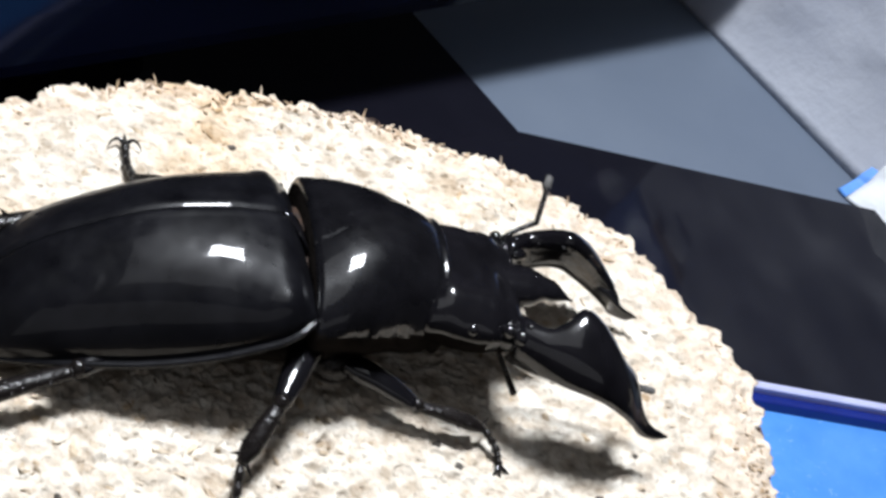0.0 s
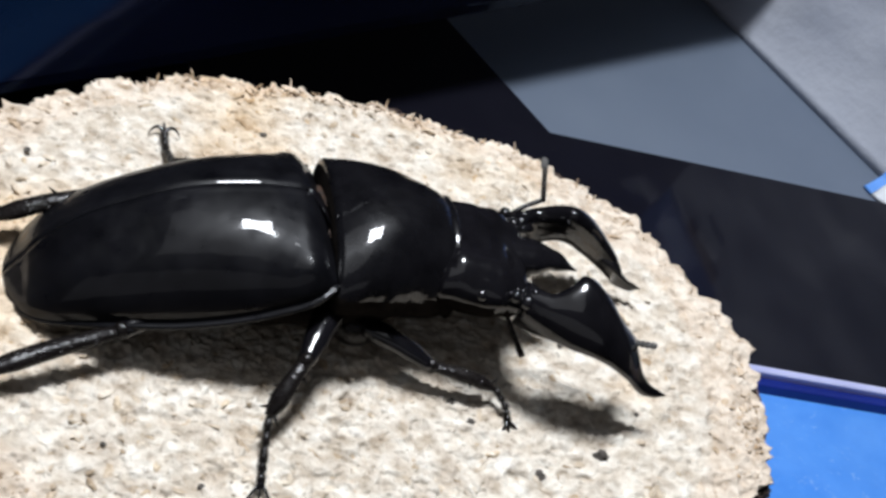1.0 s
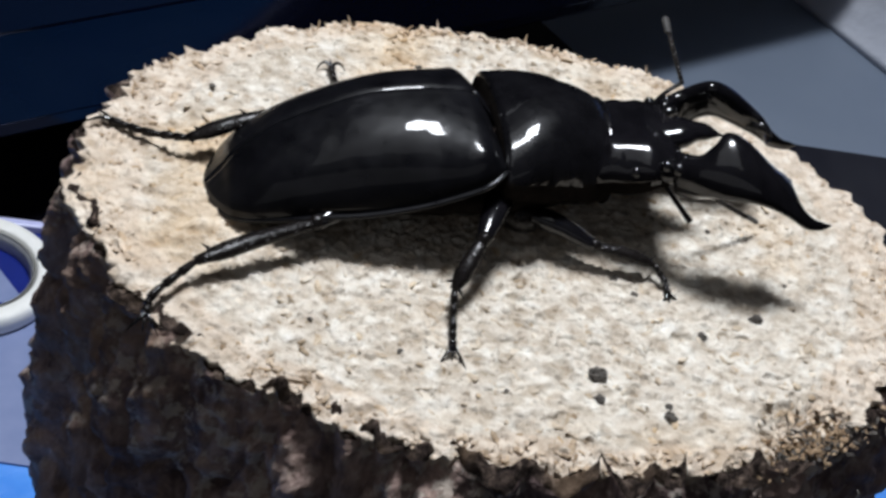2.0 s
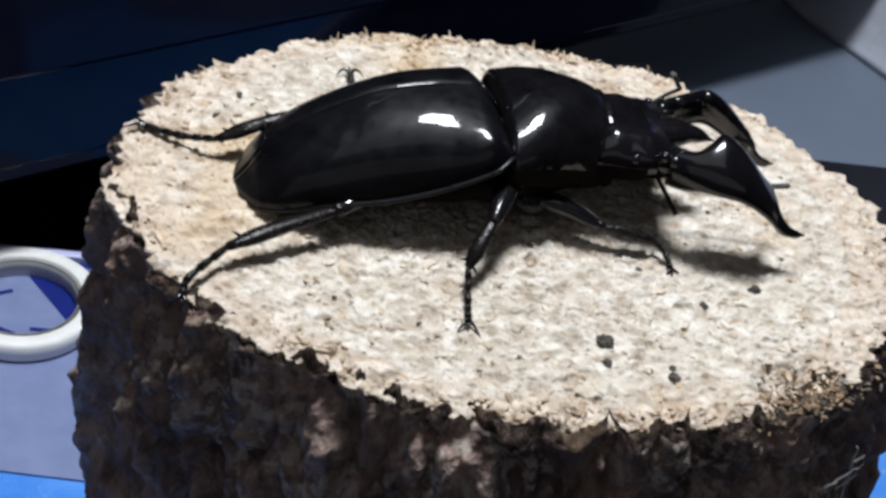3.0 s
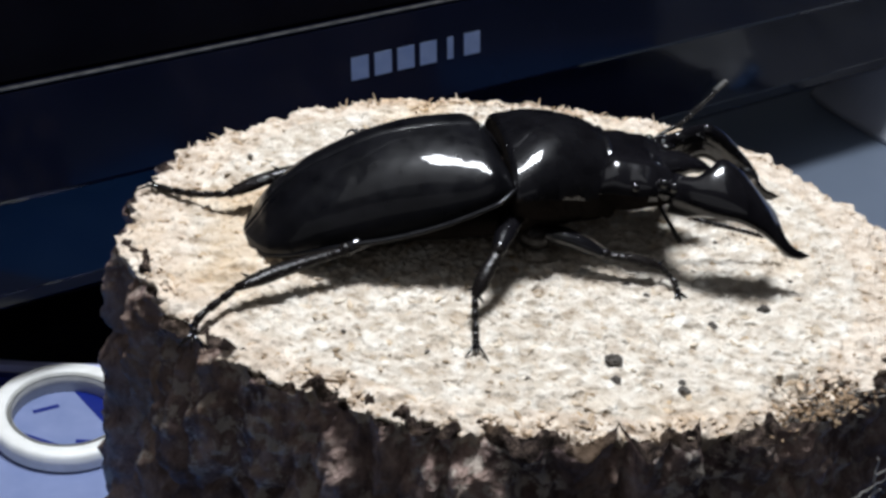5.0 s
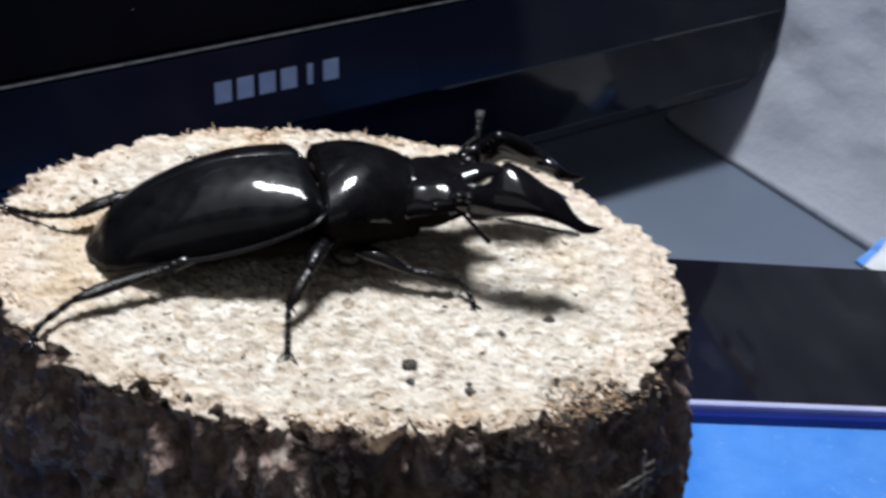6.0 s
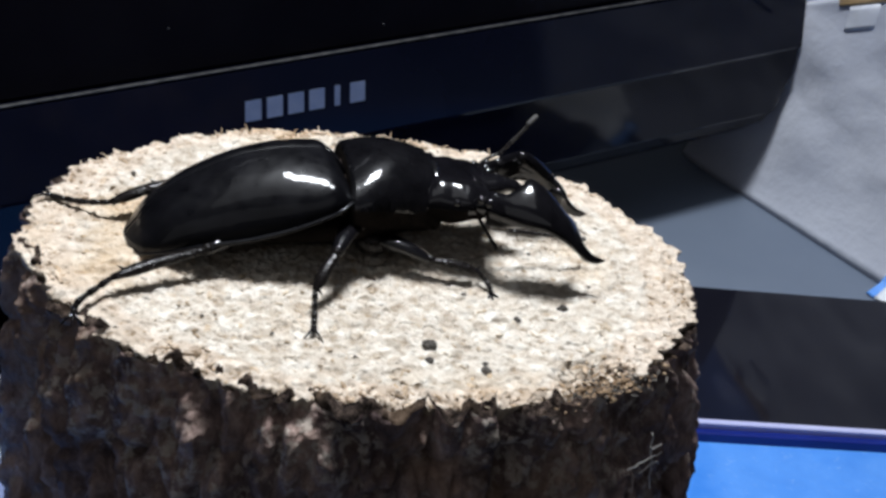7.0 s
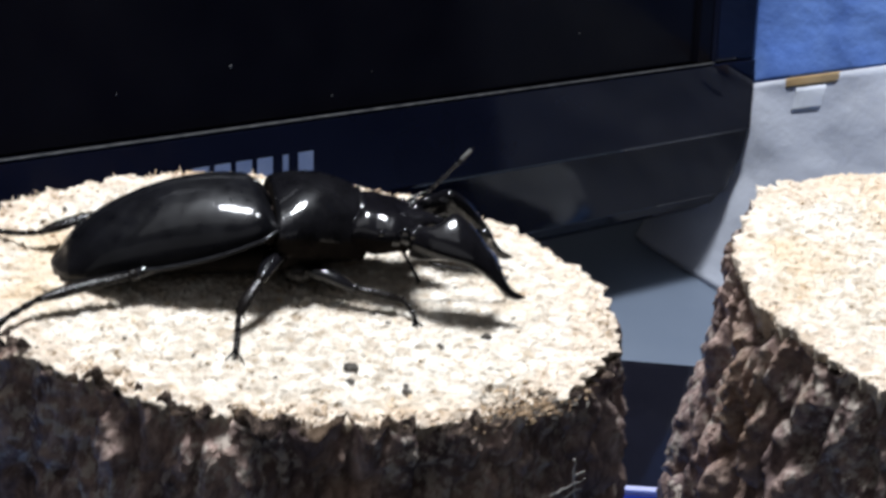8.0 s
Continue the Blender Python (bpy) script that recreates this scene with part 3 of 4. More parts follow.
    if seed == 1:
        # pale torn threads caught on the bark
        for pts in ([(0.0408, -0.0338, 0.1100), (0.0440, -0.0318, 0.1112), (0.0488, -0.0285, 0.1118)], [(0.0460, -0.0300, 0.1165), (0.0468, -0.0295, 0.1120), (0.0478, -0.0282, 0.1075)],
                    [(0.0478, -0.0282, 0.1075), (0.0486, -0.0272, 0.1035), (0.0500, -0.0258, 0.0985)], [(0.0452, -0.0312, 0.1092), (0.0474, -0.0297, 0.1104), (0.0490, -0.0280, 0.1094)],
                    [(0.0462, -0.0303, 0.1140), (0.0474, -0.0290, 0.1128), (0.0484, -0.0284, 0.1135)], [(0.0505, -0.0255, 0.1010), (0.0498, -0.0262, 0.0990), (0.0504, -0.0250, 0.0960)]):
            bm = bmesh.new()
            path = smooth_path(pts, 6)
            path = [q + Vector((0, -0.0006, 0)) + 0.0003 * Vector((noise.noise(q * 900), noise.noise(q * 900 + off), noise.noise(q * 900 - off))) for q in path]
            tube(bm, path, [0.00022 - 0.00014 * abs(2 * i / (len(path) - 1) - 1) for i in range(len(path))], 6)
            part("thread", bm, THREAD, root, "pale torn thread caught on the bark")
    grains("wood_grain", 2600, "tiny loose pale wood grains", 0.0, 0.975, 0.00016, 0.0006, 0.4)
    return root


LOG_TOP = 0.1309


def crumbs():
    rng = random.Random(11)
    spots = [(1.09, -2.48, 1.3), (1.09, -2.76, 0.8), (1.71, -2.82, 0.85), (2.64, -1.37, 0.9), (2.09, -1.74, 0.75), (1.48, -1.35, 0.7), (1.31, -1.17, 0.65), (1.70, -2.70, 0.6), (-0.62, -2.60, 0.5), (0.30, -2.85, 0.45), (-1.4, -2.4, 0.4), (2.3, -0.2, 0.4), (3.0, -0.8, 0.4), (-2.6, 0.6, 0.5), (-0.6, 1.6, 0.6)]
    for i, (x, y, s) in enumerate(spots):
        bm = bmesh.new()
        bmesh.ops.create_icosphere(bm, subdivisions=3, radius=0.0008 * s)
        off = Vector((i * 3.7, 1.1, 2.2))
        for v in bm.verts:
            v.co *= 1 + 0.5 * noise.noise(v.co * 1700 + off) + 0.45 * noise.noise(v.co * 4000 + off)
            v.co.z *= 0.6
        ob = tagged(mesh_object("crumb", bm, CRUMB, False), "dark crumb of soil on the cut wood", "crumb", group="crumbs on the log")
        ob.matrix_world = pose(x * CRUMB_SCALE, y * CRUMB_SCALE, LOG_TOP + 0.0004 * s, 0, 0, rng.uniform(0, 360))


CRUMB_SCALE = 0.014

# ---------------------------------------------------------------- beetle
MM = 0.001


def mm(points):
    return [Vector(p) * MM for p in points]


def spline(u, stops, values):
    """A smooth curve through unevenly spaced stops."""
    n = len(stops)
    slope = [(values[min(i + 1, n - 1)] - values[max(i - 1, 0)]) / (stops[min(i + 1, n - 1)] - stops[max(i - 1, 0)]) for i in range(n)]
    i = max(k for k in range(n - 1) if stops[k] <= u or k == 0)
    h = stops[i + 1] - stops[i]
    t = (u - stops[i]) / h
    return ((2 * t ** 3 - 3 * t * t + 1) * values[i] + (t ** 3 - 2 * t * t + t) * h * slope[i]
            + (3 * t * t - 2 * t ** 3) * values[i + 1] + (t ** 3 - t * t) * h * slope[i + 1])


BACK_STOPS = (0.0, 0.12, 0.3, 0.5, 0.68, 0.82, 0.92, 0.98, 1.0)
BACK_WIDTH = (12.2, 12.6, 12.7, 12.1, 11.1, 10.0, 8.7, 7.2, 6.4)
BACK_TOP = (15.6, 16.2, 16.1, 14.8, 12.2, 9.6, 6.7, 4.2, 3.0)
BACK_RIM = (11.3, 9.5, 7.2, 5.1, 3.7, 2.3, 1.1, 0.4, 0.2)


def elytron(side):
    """One wing case: a smooth dome from the suture to a beaded margin, blunt behind. side: 1 left, -1 right."""
    bm = bmesh.new()
    rows = []
    nu, nf = 96, 40
    for i in range(nu + 9):
        u = min(1.0, 1 - (1 - i / nu) ** 1.15) if i < nu else 1.0
        x = -0.35 - 32.9 * u
        w, top, rim = (spline(u, BACK_STOPS, v) for v in (BACK_WIDTH, BACK_TOP, BACK_RIM))
        if i >= nu:
            # the blunt hind end rounds off
            e = math.sin((i - nu) / 8 * math.pi / 2)
            x -= 1.9 * e
            w *= max(0.03, (1 - e) ** 0.5)
            top = rim + 0.3 + (top - rim - 0.3) * (1 - e) ** 1.1
        front = max(0.0, 1 - u / 0.12) ** 2.2
        top -= 3.2 * front
        w -= 1.5 * front
        row = []
        for k in range(nf + 1):
            f = k / nf * math.pi / 2
            y = w * math.sin(f) ** 1.06
            z = rim + (top - rim) * math.cos(f)
            gutter = 0.22 * min(1.0, max(0.0, 0.95 - u) / 0.2) * math.exp(-((k / nf - 0.955) / 0.03) ** 2)
            seam = 0.20 * math.exp(-((y / 0.22) ** 2)) - 0.10 * math.exp(-(((y - 0.75) / 0.35) ** 2))
            shoulder = 0.45 * math.exp(-(((u - 0.085) / 0.05) ** 2 + ((k / nf - 0.70) / 0.14) ** 2))
            wave = 0.10 * noise.noise(Vector((x * 0.16, y * 0.22, side * 3.0))) + 0.05 * noise.noise(Vector((x * 0.5, y * 0.6, side * 7.0)))
            row.append((x, side * (y + 0.05), z - gutter - seam + shoulder + wave * min(1.0, y / 1.5)))
        b = min(1.0, w / 3) * min(1.0, 0.15 + max(0.0, 0.93 - u) / 0.25)
        row += [(x, side * (w + 0.25 * b), rim - 0.20), (x, side * (w + 0.55 * b), rim - 0.20 + 0.44 * b), (x, side * (w + 0.90 * b), rim - 0.02), (x, side * (w + 0.92 * b), rim - 0.36), (x, side * (w + 0.5 * b), rim - 0.62), (x, side * max(0.06, w - 1.0), rim - 0.6), (x, side * max(0.06, w - 4.0), rim - 0.7)]
        rows.append(mm(row))
    vs = grid(bm, rows)
    bm.faces.new([v for v in vs[0]])
    return bm


SHIELD_STOPS = (0.0, 0.25, 0.5, 0.75, 1.0)


def pronotum():
    """A deep barrel of a neck shield: widest behind, narrowing to the head, with pressed-in flanks and thin borders."""
    bm = bmesh.new()
    rings = []
    nv, n = 64, 96
    for i in range(nv + 1):
        v = i / nv
        x = 0.0 + 15.6 * v
        w = spline(v, SHIELD_STOPS, (12.5, 11.9, 10.9, 9.5, 8.5))
        top = spline(v, SHIELD_STOPS, (15.2, 16.8, 17.2, 16.5, 14.7))
        rim = spline(v, SHIELD_STOPS, (10.0, 9.7, 9.1, 8.2, 7.8))
        low = spline(v, SHIELD_STOPS, (4.2, 4.4, 3.6, 3.6, 4.3))
        ends = max(0.0, 1 - v / 0.035) ** 2 + max(0.0, 1 - (1 - v) / 0.04) ** 2
        bead = 0.24 * math.exp(-(((v - 0.955) / 0.016) ** 2)) - 0.20 * math.exp(-(((v - 0.905) / 0.02) ** 2))
        ring = []
        for k in range(n):
            a = 2 * math.pi * k / n
            c, s = math.cos(a), math.sin(a)
            size = 1 - 0.085 * ends
            y = w * size * c
            z = rim + ((top - rim) if s > 0 else (rim - low)) * s * size
            out = Vector((0, c, s))
            q = Vector((x, y, z))
            up = max(0.0, s)
            # pressed-in flank with small pits, a shallow middle furrow, a dimple each side of it
            flank = math.exp(-((s + 0.12) / 0.38) ** 2) * (0.5 - 0.5 * math.cos(2 * math.pi * min(1.0, max(0.0, v))))
            q -= out * flank * (0.55 + 0.55 * noise.noise(Vector((x * 0.42, s * 2.2, c * 0.5 + 4.0))) + 0.28 * noise.noise(Vector((x * 1.1, s * 5.0, 2.0))))
            q -= out * 0.14 * math.exp(-((y / 0.8) ** 2)) * up * math.sin(math.pi * v)
            q -= out * 0.22 * math.exp(-(((v - 0.60) / 0.08) ** 2 + ((abs(y) - 5.4) / 1.1) ** 2)) * up
            q += out * bead
            q += out * 0.05 * noise.noise(q * 0.30) * up
            ring.append(q)
        rings.append([p * MM for p in ring])
    loft(bm, rings)
    return bm


def underside():
    """Breast and belly under the shields."""
    bm = bmesh.new()
    rings = []
    for i in range(25):
        u = i / 24
        x = 14 - 45 * u
        w = lerp(u, (0.0, 6.8), (0.2, 9.4), (0.45, 10.8), (0.75, 9.6), (0.92, 6.5), (1.0, 2.0))
        top = lerp(u, (0.0, 8.5), (0.4, 9.0), (1.0, 3.4))
        low = lerp(u, (0.0, 3.4), (0.35, 1.3), (0.7, 1.0), (1.0, 1.2))
        groove = 1 - 0.05 * (math.cos(u * 60) > 0.6)
        rings.append(mm([(x, w * groove * math.cos(a), (top + low) / 2 + (top - low) / 2 * math.sin(a)) for a in (2 * math.pi * k / 24 for k in range(24))]))
    loft(bm, rings)
    return bm


def head_shell():
    """Flat broad head; local origin at the neck."""
    bm = bmesh.new()
    rings = []
    for i in range(31):
        u = i / 30
        x = -2.8 + 12.8 * u
        w = lerp(u, (0.0, 7.0), (0.14, 8.4), (0.42, 8.7), (0.62, 8.9), (0.80, 8.4), (0.93, 7.0), (1.0, 5.2))
        top = lerp(u, (0.0, 1.9), (0.25, 3.3), (0.6, 3.1), (0.85, 2.2), (1.0, 0.6))
        low = lerp(u, (0.0, -4.6), (0.4, -5.0), (0.8, -3.8), (1.0, -2.2))
        ring = []
        for k in range(40):
            a = 2 * math.pi * k / 40
            c, s = math.cos(a), math.sin(a)
            y = 1.03 * w * math.copysign(abs(c) ** 0.86, c)
            mid, half = (top + low) / 2, (top - low) / 2
            z = mid + half * math.copysign(abs(s) ** 0.80, s)
            if s > 0:
                z += 0.6 * math.exp(-((abs(y) - 5.6) / 1.6) ** 2) * math.sin(math.pi * u) - 1.1 * math.exp(-((y / 3.2) ** 2)) * max(0, u - 0.4)
            q = Vector((x, y, z))
            lump = 0.22 * noise.noise(q * 0.45) + 0.10 * noise.noise(q * 1.1)
            ring.append((x, y * (1 + 0.02 * lump), z + lump))
        rings.append(mm(ring))
    loft(bm, rings)
    return bm


def clypeus():
    """The blunt horn between the jaws."""
    bm = bmesh.new()
    pts = smooth_path(mm([(6.5, 1.2, -0.2), (10.0, 1.5, 0.4), (13.0, 1.7, 0.5), (16.2, 1.3, 0.0)]), 5)
    k = len(pts)
    tube(bm, pts, [MM * lerp(i / (k - 1), (0, 3.6), (0.35, 3.0), (0.7, 1.7), (1.0, 0.15)) for i in range(k)], 14, 0.6)
    return bm


def mandible(side):
    """A heavy jaw: broad blade with an inner lobe, then a curved point and a small inner fork."""
    bm = bmesh.new()
    inner = smooth_path([(8.8, 5.2, 0.0), (11.2, 7.6, 0.8), (13.2, 7.2, 2.7), (14.8, 6.0, 3.9), (17.4, 6.4, 2.6), (20.4, 7.5, 0.0), (22.8, 7.2, -1.9), (24.0, 9.4, -4.3), (26.2, 10.2, -6.2), (28.4, 10.4, -6.6)], 5)
    outer = smooth_path([(8.2, 9.4, -0.9), (11.0, 11.2, -1.0), (14.2, 12.7, -1.2), (17.5, 13.4, -1.4), (20.0, 13.2, -2.4), (22.4, 12.6, -4.0), (24.0, 12.0, -5.5), (25.4, 11.5, -6.5), (27.0, 11.0, -6.9), (28.5, 10.6, -6.7)], 5)
    rings = []
    n = len(inner)
    for i, (p, q) in enumerate(zip(inner, outer)):
        u = i / (n - 1)
        mid, half = (p + q) / 2, (q - p) / 2
        thick = lerp(u, (0.0, 2.6), (0.4, 2.3), (0.7, 1.5), (0.92, 0.6), (1.0, 0.08))
        ring = []
        for k in range(18):
            a = 2 * math.pi * k / 18
            c, s = math.cos(a), math.sin(a)
            o = mid + half * math.copysign(abs(c) ** 0.8, c) + Vector((0, 0, thick * math.copysign(abs(s) ** 0.9, s) * (1.0 if s > 0 else 1.15 - 0.85 * c)))
            ring.append(Vector((o.x, side * o.y, o.z)) * MM)
        rings.append(ring)
    loft(bm, rings)
    fork = smooth_path([(21.0, side * 9.0, -1.9), (22.8, side * 7.2, -2.1), (23.8, side * 6.0, -2.8)], 5)
    tube(bm, [p * MM for p in fork], [MM * v for v in (1.3, 1.25, 1.2, 1.1, 1.0, 0.85, 0.7, 0.55, 0.4, 0.22, 0.05)], 10, 0.8)
    return bm


def limb(pts, radii, flat=1.0, n=6, sides=12):
    bm = bmesh.new()
    path = smooth_path(mm(pts), n)
    k = len(path)
    stops = [(i / (len(radii) - 1), r) for i, r in enumerate(radii)]
    tube(bm, path, [MM * lerp(i / (k - 1), *stops) for i in range(k)], sides, flat)
    return bm, path


def leg(beetle, label, hip, knee, ankle, toes, thick=1.0, seed=1, hook=0.0):
    """Femur, spined tibia, five-jointed tarsus and a pair of claws."""
    rng = random.Random(seed)
    mid = (Vector(hip) + Vector(knee)) / 2 + Vector((0, 0, 0.5))
    bm, _ = limb([hip, mid, knee], [1.2 * thick, 1.75 * thick, 1.5 * thick, 1.0 * thick], 0.75)
    femur = part("leg", bm, CHITIN, beetle, label)
    mid = (Vector(knee) + Vector(ankle)) / 2 + Vector((0, 0, 0.35))
    bm, path = limb([knee, mid, ankle], [0.75 * thick, 0.9 * thick, 1.05 * thick, 1.1 * thick, 0.6 * thick], 0.7)
    bmesh.ops.create_uvsphere(bm, u_segments=10, v_segments=8, radius=0.95 * thick * MM, matrix=Matrix.Translation(Vector(knee) * MM))
    axis = (path[-1] - path[0]).normalized()
    side = axis.cross(Vector((0, 0, 1))).normalized()
    for k in range(9):
        p = path[int(len(path) * (0.3 + 0.68 * k / 8)) - 1]
        out = (side * (1 if k % 2 else -1) + Vector((0, 0, rng.uniform(-0.2, 0.5))) + axis * 0.7).normalized()
        l = rng.uniform(1.1, 2.0) * thick * MM
        spine = bmesh.new()
        tube(spine, [p, p + out * (l * 0.55), p + out * l], [0.34 * thick * MM, 0.22 * thick * MM, 0.03 * MM], 6)
        part("spine", spine, ROUGH_CHITIN, femur)
    part("tibia", bm, ROUGH_CHITIN, femur)
    pts = smooth_path(mm([ankle] + toes), 6)
    bm = bmesh.new()
    total = len(pts) - 1
    for j in range(5):
        a, b = int(total * j / 5), int(total * (j + 1) / 5)
        seg = pts[a:b + 1]
        r = [MM * thick * (0.34 + 0.30 * (i / max(1, len(seg) - 1)) ** 1.3) for i in range(len(seg))]
        r[-1] *= 0.8
        tube(bm, seg, r, 8)
        if j < 4:
            d = (seg[-1] - seg[0]).normalized()
            tube(bm, [seg[-1], seg[-1] + d * 0.5 * MM + Vector((0, 0, -0.55 * MM))], [0.16 * MM, 0.02 * MM], 5)
    part("tarsus", bm, ROUGH_CHITIN, femur)
    d = (pts[-1] - pts[-4]).normalized()
    d.z = min(d.z, 0.0)
    d.normalize()
    side = d.cross(Vector((0, 0, 1))).normalized()
    for s in (-1, 1):
        bm = bmesh.new()
        base = pts[-1]
        c = [base, base + (d * (1.1 - 0.7 * hook) + side * s * (0.45 + 0.5 * hook) + Vector((0, 0, 0.3))) * MM, base + (d * (2.2 - 2.5 * hook) + side * s * (1.15 + 0.6 * hook)) * MM, base + (d * (3.2 - 4.8 * hook) + side * s * (1.75 + 0.4 * hook) - Vector((0, 0, 0.5))) * MM]
        c = smooth_path(c, 4)
        tube(bm, c, [MM * 0.33 * thick * (1 - 0.9 * i / (len(c) - 1)) for i in range(len(c))], 7)
        part("claw", bm, CHITIN, femur)
    # the bristled pad between the claws
    bm = bmesh.new()
    tube(bm, [pts[-1], pts[-1] + d * 1.3 * MM, pts[-1] + (d * 2.3 - Vector((0, 0, 0.25))) * MM], [0.26 * MM * thick, 0.17 * MM * thick, 0.04 * MM], 6)
    part("claw_pad", bm, ROUGH_CHITIN, femur)
    return femur


def antenna_parts(head, place, scape_from, beads):
    """Elbowed antenna: a scape fixed on the head, and a beaded whip with a comb-like club that swings; its local x runs along it."""
    elbow = place.translation
    bm = bmesh.new()
    tube(bm, smooth_path([Vector(scape_from) * MM, (Vector(scape_from) * MM + elbow) / 2 + Vector((0, 0, 0.0006)), elbow], 5), [MM * 0.3] * 11, 8)
    part("antenna_scape", bm, ROUGH_CHITIN, head)
    bm = bmesh.new()
    for k in range(beads):
        bmesh.ops.create_uvsphere(bm, u_segments=8, v_segments=6, radius=0.50 * MM, matrix=Matrix.Translation(Vector((0.1 + 0.74 * k, 0, 0)) * MM) @ Matrix.Diagonal((1.0, 0.72, 0.72, 1)))
    ob = part("antenna", bm, ROUGH_CHITIN, head)
    ob.matrix_basis = place
    bm = bmesh.new()
    for k in range(4):
        bmesh.ops.create_uvsphere(bm, u_segments=10, v_segments=8, radius=0.50 * MM, matrix=Matrix.Translation(Vector((0.2 + 0.74 * beads + 0.62 * k, 0.1, 0.05)) * MM) @ Matrix.Diagonal((1.0, 1.0, 0.7, 1)))
    part("antenna_club", bm, CLUB, ob, "grey velvety antenna club")
    return ob


ELBOW_NEAR, ELBOW_FAR = (13.0, -6.0, -4.0), (12.0, 10.5, 1.0)
CLUB = material_plain("club_velvet", (0.03, 0.028, 0.027), (0.11, 0.105, 0.10), 0.7, 900, 0.4)
TWIST = pose(0, 0, 0, -8, 0, -1.5).inverted() @ pose(0, 0, 0, 4, 0, 0)
NECK = Vector((15.2, -0.6, 10.8))


def beetle():
    root = tagged(new("stag_beetle"), "glossy black stag beetle with heavy jaws standing on the log", "beetle")
    root.matrix_world = pose(-0.0007, -0.00406, LOG_TOP, 0, 0, 9.6)
    back = pose(0, 0, 0.009, -7.0, 0, 2.9) @ pose(0, 0, -0.009)
    shield = pose(0, 0, 0.009, -3.5, 0, 0.2) @ pose(0, 0, -0.009)
    for side in (1, -1):
        part("elytron", elytron(side), SHELL, root, "polished black wing case").matrix_basis = back
    plate = part("pronotum", pronotum(), SHIELD, root, "polished black neck shield")
    plate.matrix_basis = shield
    plate.data.materials.append(DULL)
    for face in plate.data.polygons:
        if face.center.z < 0.0110 - 0.12 * face.center.x:
            face.material_index = 1
    part("underside", underside(), DULL, root, "dull black breast and belly").matrix_basis = back
    bm = bmesh.new()
    loft(bm, [mm([(x, 8.4 * math.cos(a), 9.0 + r * math.sin(a)) for a in (2 * math.pi * k / 32 for k in range(32))]) for x, r in ((-1.4, 3.4), (0.9, 3.7))])
    part("waist_hair", bm, SEAM, root, "tawny hair in the waist joint")
    bm = bmesh.new()
    loft(bm, [mm([(x, w * math.cos(a), z + 0.4 * math.sin(a)) for a in (2 * math.pi * k / 16 for k in range(16))]) for x, w, z in ((0.2, 2.4, 12.2), (-1.0, 2.0, 14.0), (-2.6, 1.0, 15.6), (-3.4, 0.1, 15.9))])
    part("scutellum", bm, CHITIN, root).matrix_basis = back
    head = part("head", head_shell(), CHITIN, root, "broad flat black head")
    head.data.materials.append(DULL)
    for face in head.data.polygons:
        if face.center.z < -0.0010:
            face.material_index = 1
    part("clypeus", clypeus(), CHITIN, head)
    for k, (x, r) in enumerate(((-2.3, 0.99), (-1.2, 1.02))):
        bm = bmesh.new()
        ring = [(math.copysign(abs(math.cos(a)) ** 0.8, math.cos(a)) * 7.6 * r, -1.2 + math.copysign(abs(math.sin(a)) ** 0.8, math.sin(a)) * 4.1 * r) for a in (2 * math.pi * i / 48 for i in range(48))]
        rows = [mm([(x + 0.42 * math.cos(c), y * (1 + 0.05 * math.sin(c)), z * (1 + 0.07 * math.sin(c))) for c in (2 * math.pi * i / 10 for i in range(10))]) for y, z in ring]
        rows.append(rows[0])
        grid(bm, rows, True)
        part("neck_fold", bm, CHITIN, head)
    for side in (1, -1):
        part("mandible", mandible(side), CHITIN, head, "heavy curved black jaw with an inner fork")
        bm = bmesh.new()
        bmesh.ops.create_uvsphere(bm, u_segments=20, v_segments=14, radius=1.5 * MM, matrix=Matrix.Translation(Vector((5.4, side * 7.5, -0.8)) * MM) @ Matrix.Diagonal((1.0, 0.75, 1.05, 1)))
        part("eye", bm, SHELL, head, "round glossy black eye")
        bm = bmesh.new()
        bmesh.ops.create_uvsphere(bm, u_segments=20, v_segments=12, radius=1.9 * MM, matrix=Matrix.Translation(Vector((7.6, side * 7.6, -0.2)) * MM) @ Matrix.Diagonal((1.15, 0.7, 0.8, 1)))
        bmesh.ops.create_uvsphere(bm, u_segments=14, v_segments=10, radius=1.1 * MM, matrix=Matrix.Translation(Vector((9.6, side * 6.6, 1.0)) * MM) @ Matrix.Diagonal((1.2, 0.9, 0.6, 1)))
        for x, y, z, r in ((8.7, 8.9, 0.9, 1.2), (10.2, 9.0, 0.4, 1.3), (7.2, 8.7, 1.3, 1.0), (3.4, 8.5, 0.3, 1.0), (9.4, 8.2, 1.9, 0.8)):
            knob = bmesh.new()
            bmesh.ops.create_uvsphere(knob, u_segments=14, v_segments=10, radius=0.78 * r * MM, matrix=Matrix.Translation(Vector((x, side * (y - 0.25), z - 0.1)) * MM))
            part("cheek_knob", knob, CHITIN, head)
        part("cheek", bm, CHITIN, head)
        bm = bmesh.new()
        bmesh.ops.create_uvsphere(bm, u_segments=16, v_segments=10, radius=1.0 * MM, matrix=Matrix.Translation(Vector((4.2, side * 5.2, 2.5)) * MM) @ Matrix.Diagonal((2.2, 0.8, 0.55, 1)))
        part("brow_ridge", bm, CHITIN, head)
        bm, _ = limb([(7.5, side * 5.0, -3.2), (9.3, side * 6.6, -5.4), (11.0, side * 7.6, -7.6)], [0.3, 0.34, 0.42], 1.0, 5, 8)
        part("palp", bm, ROUGH_CHITIN, head)
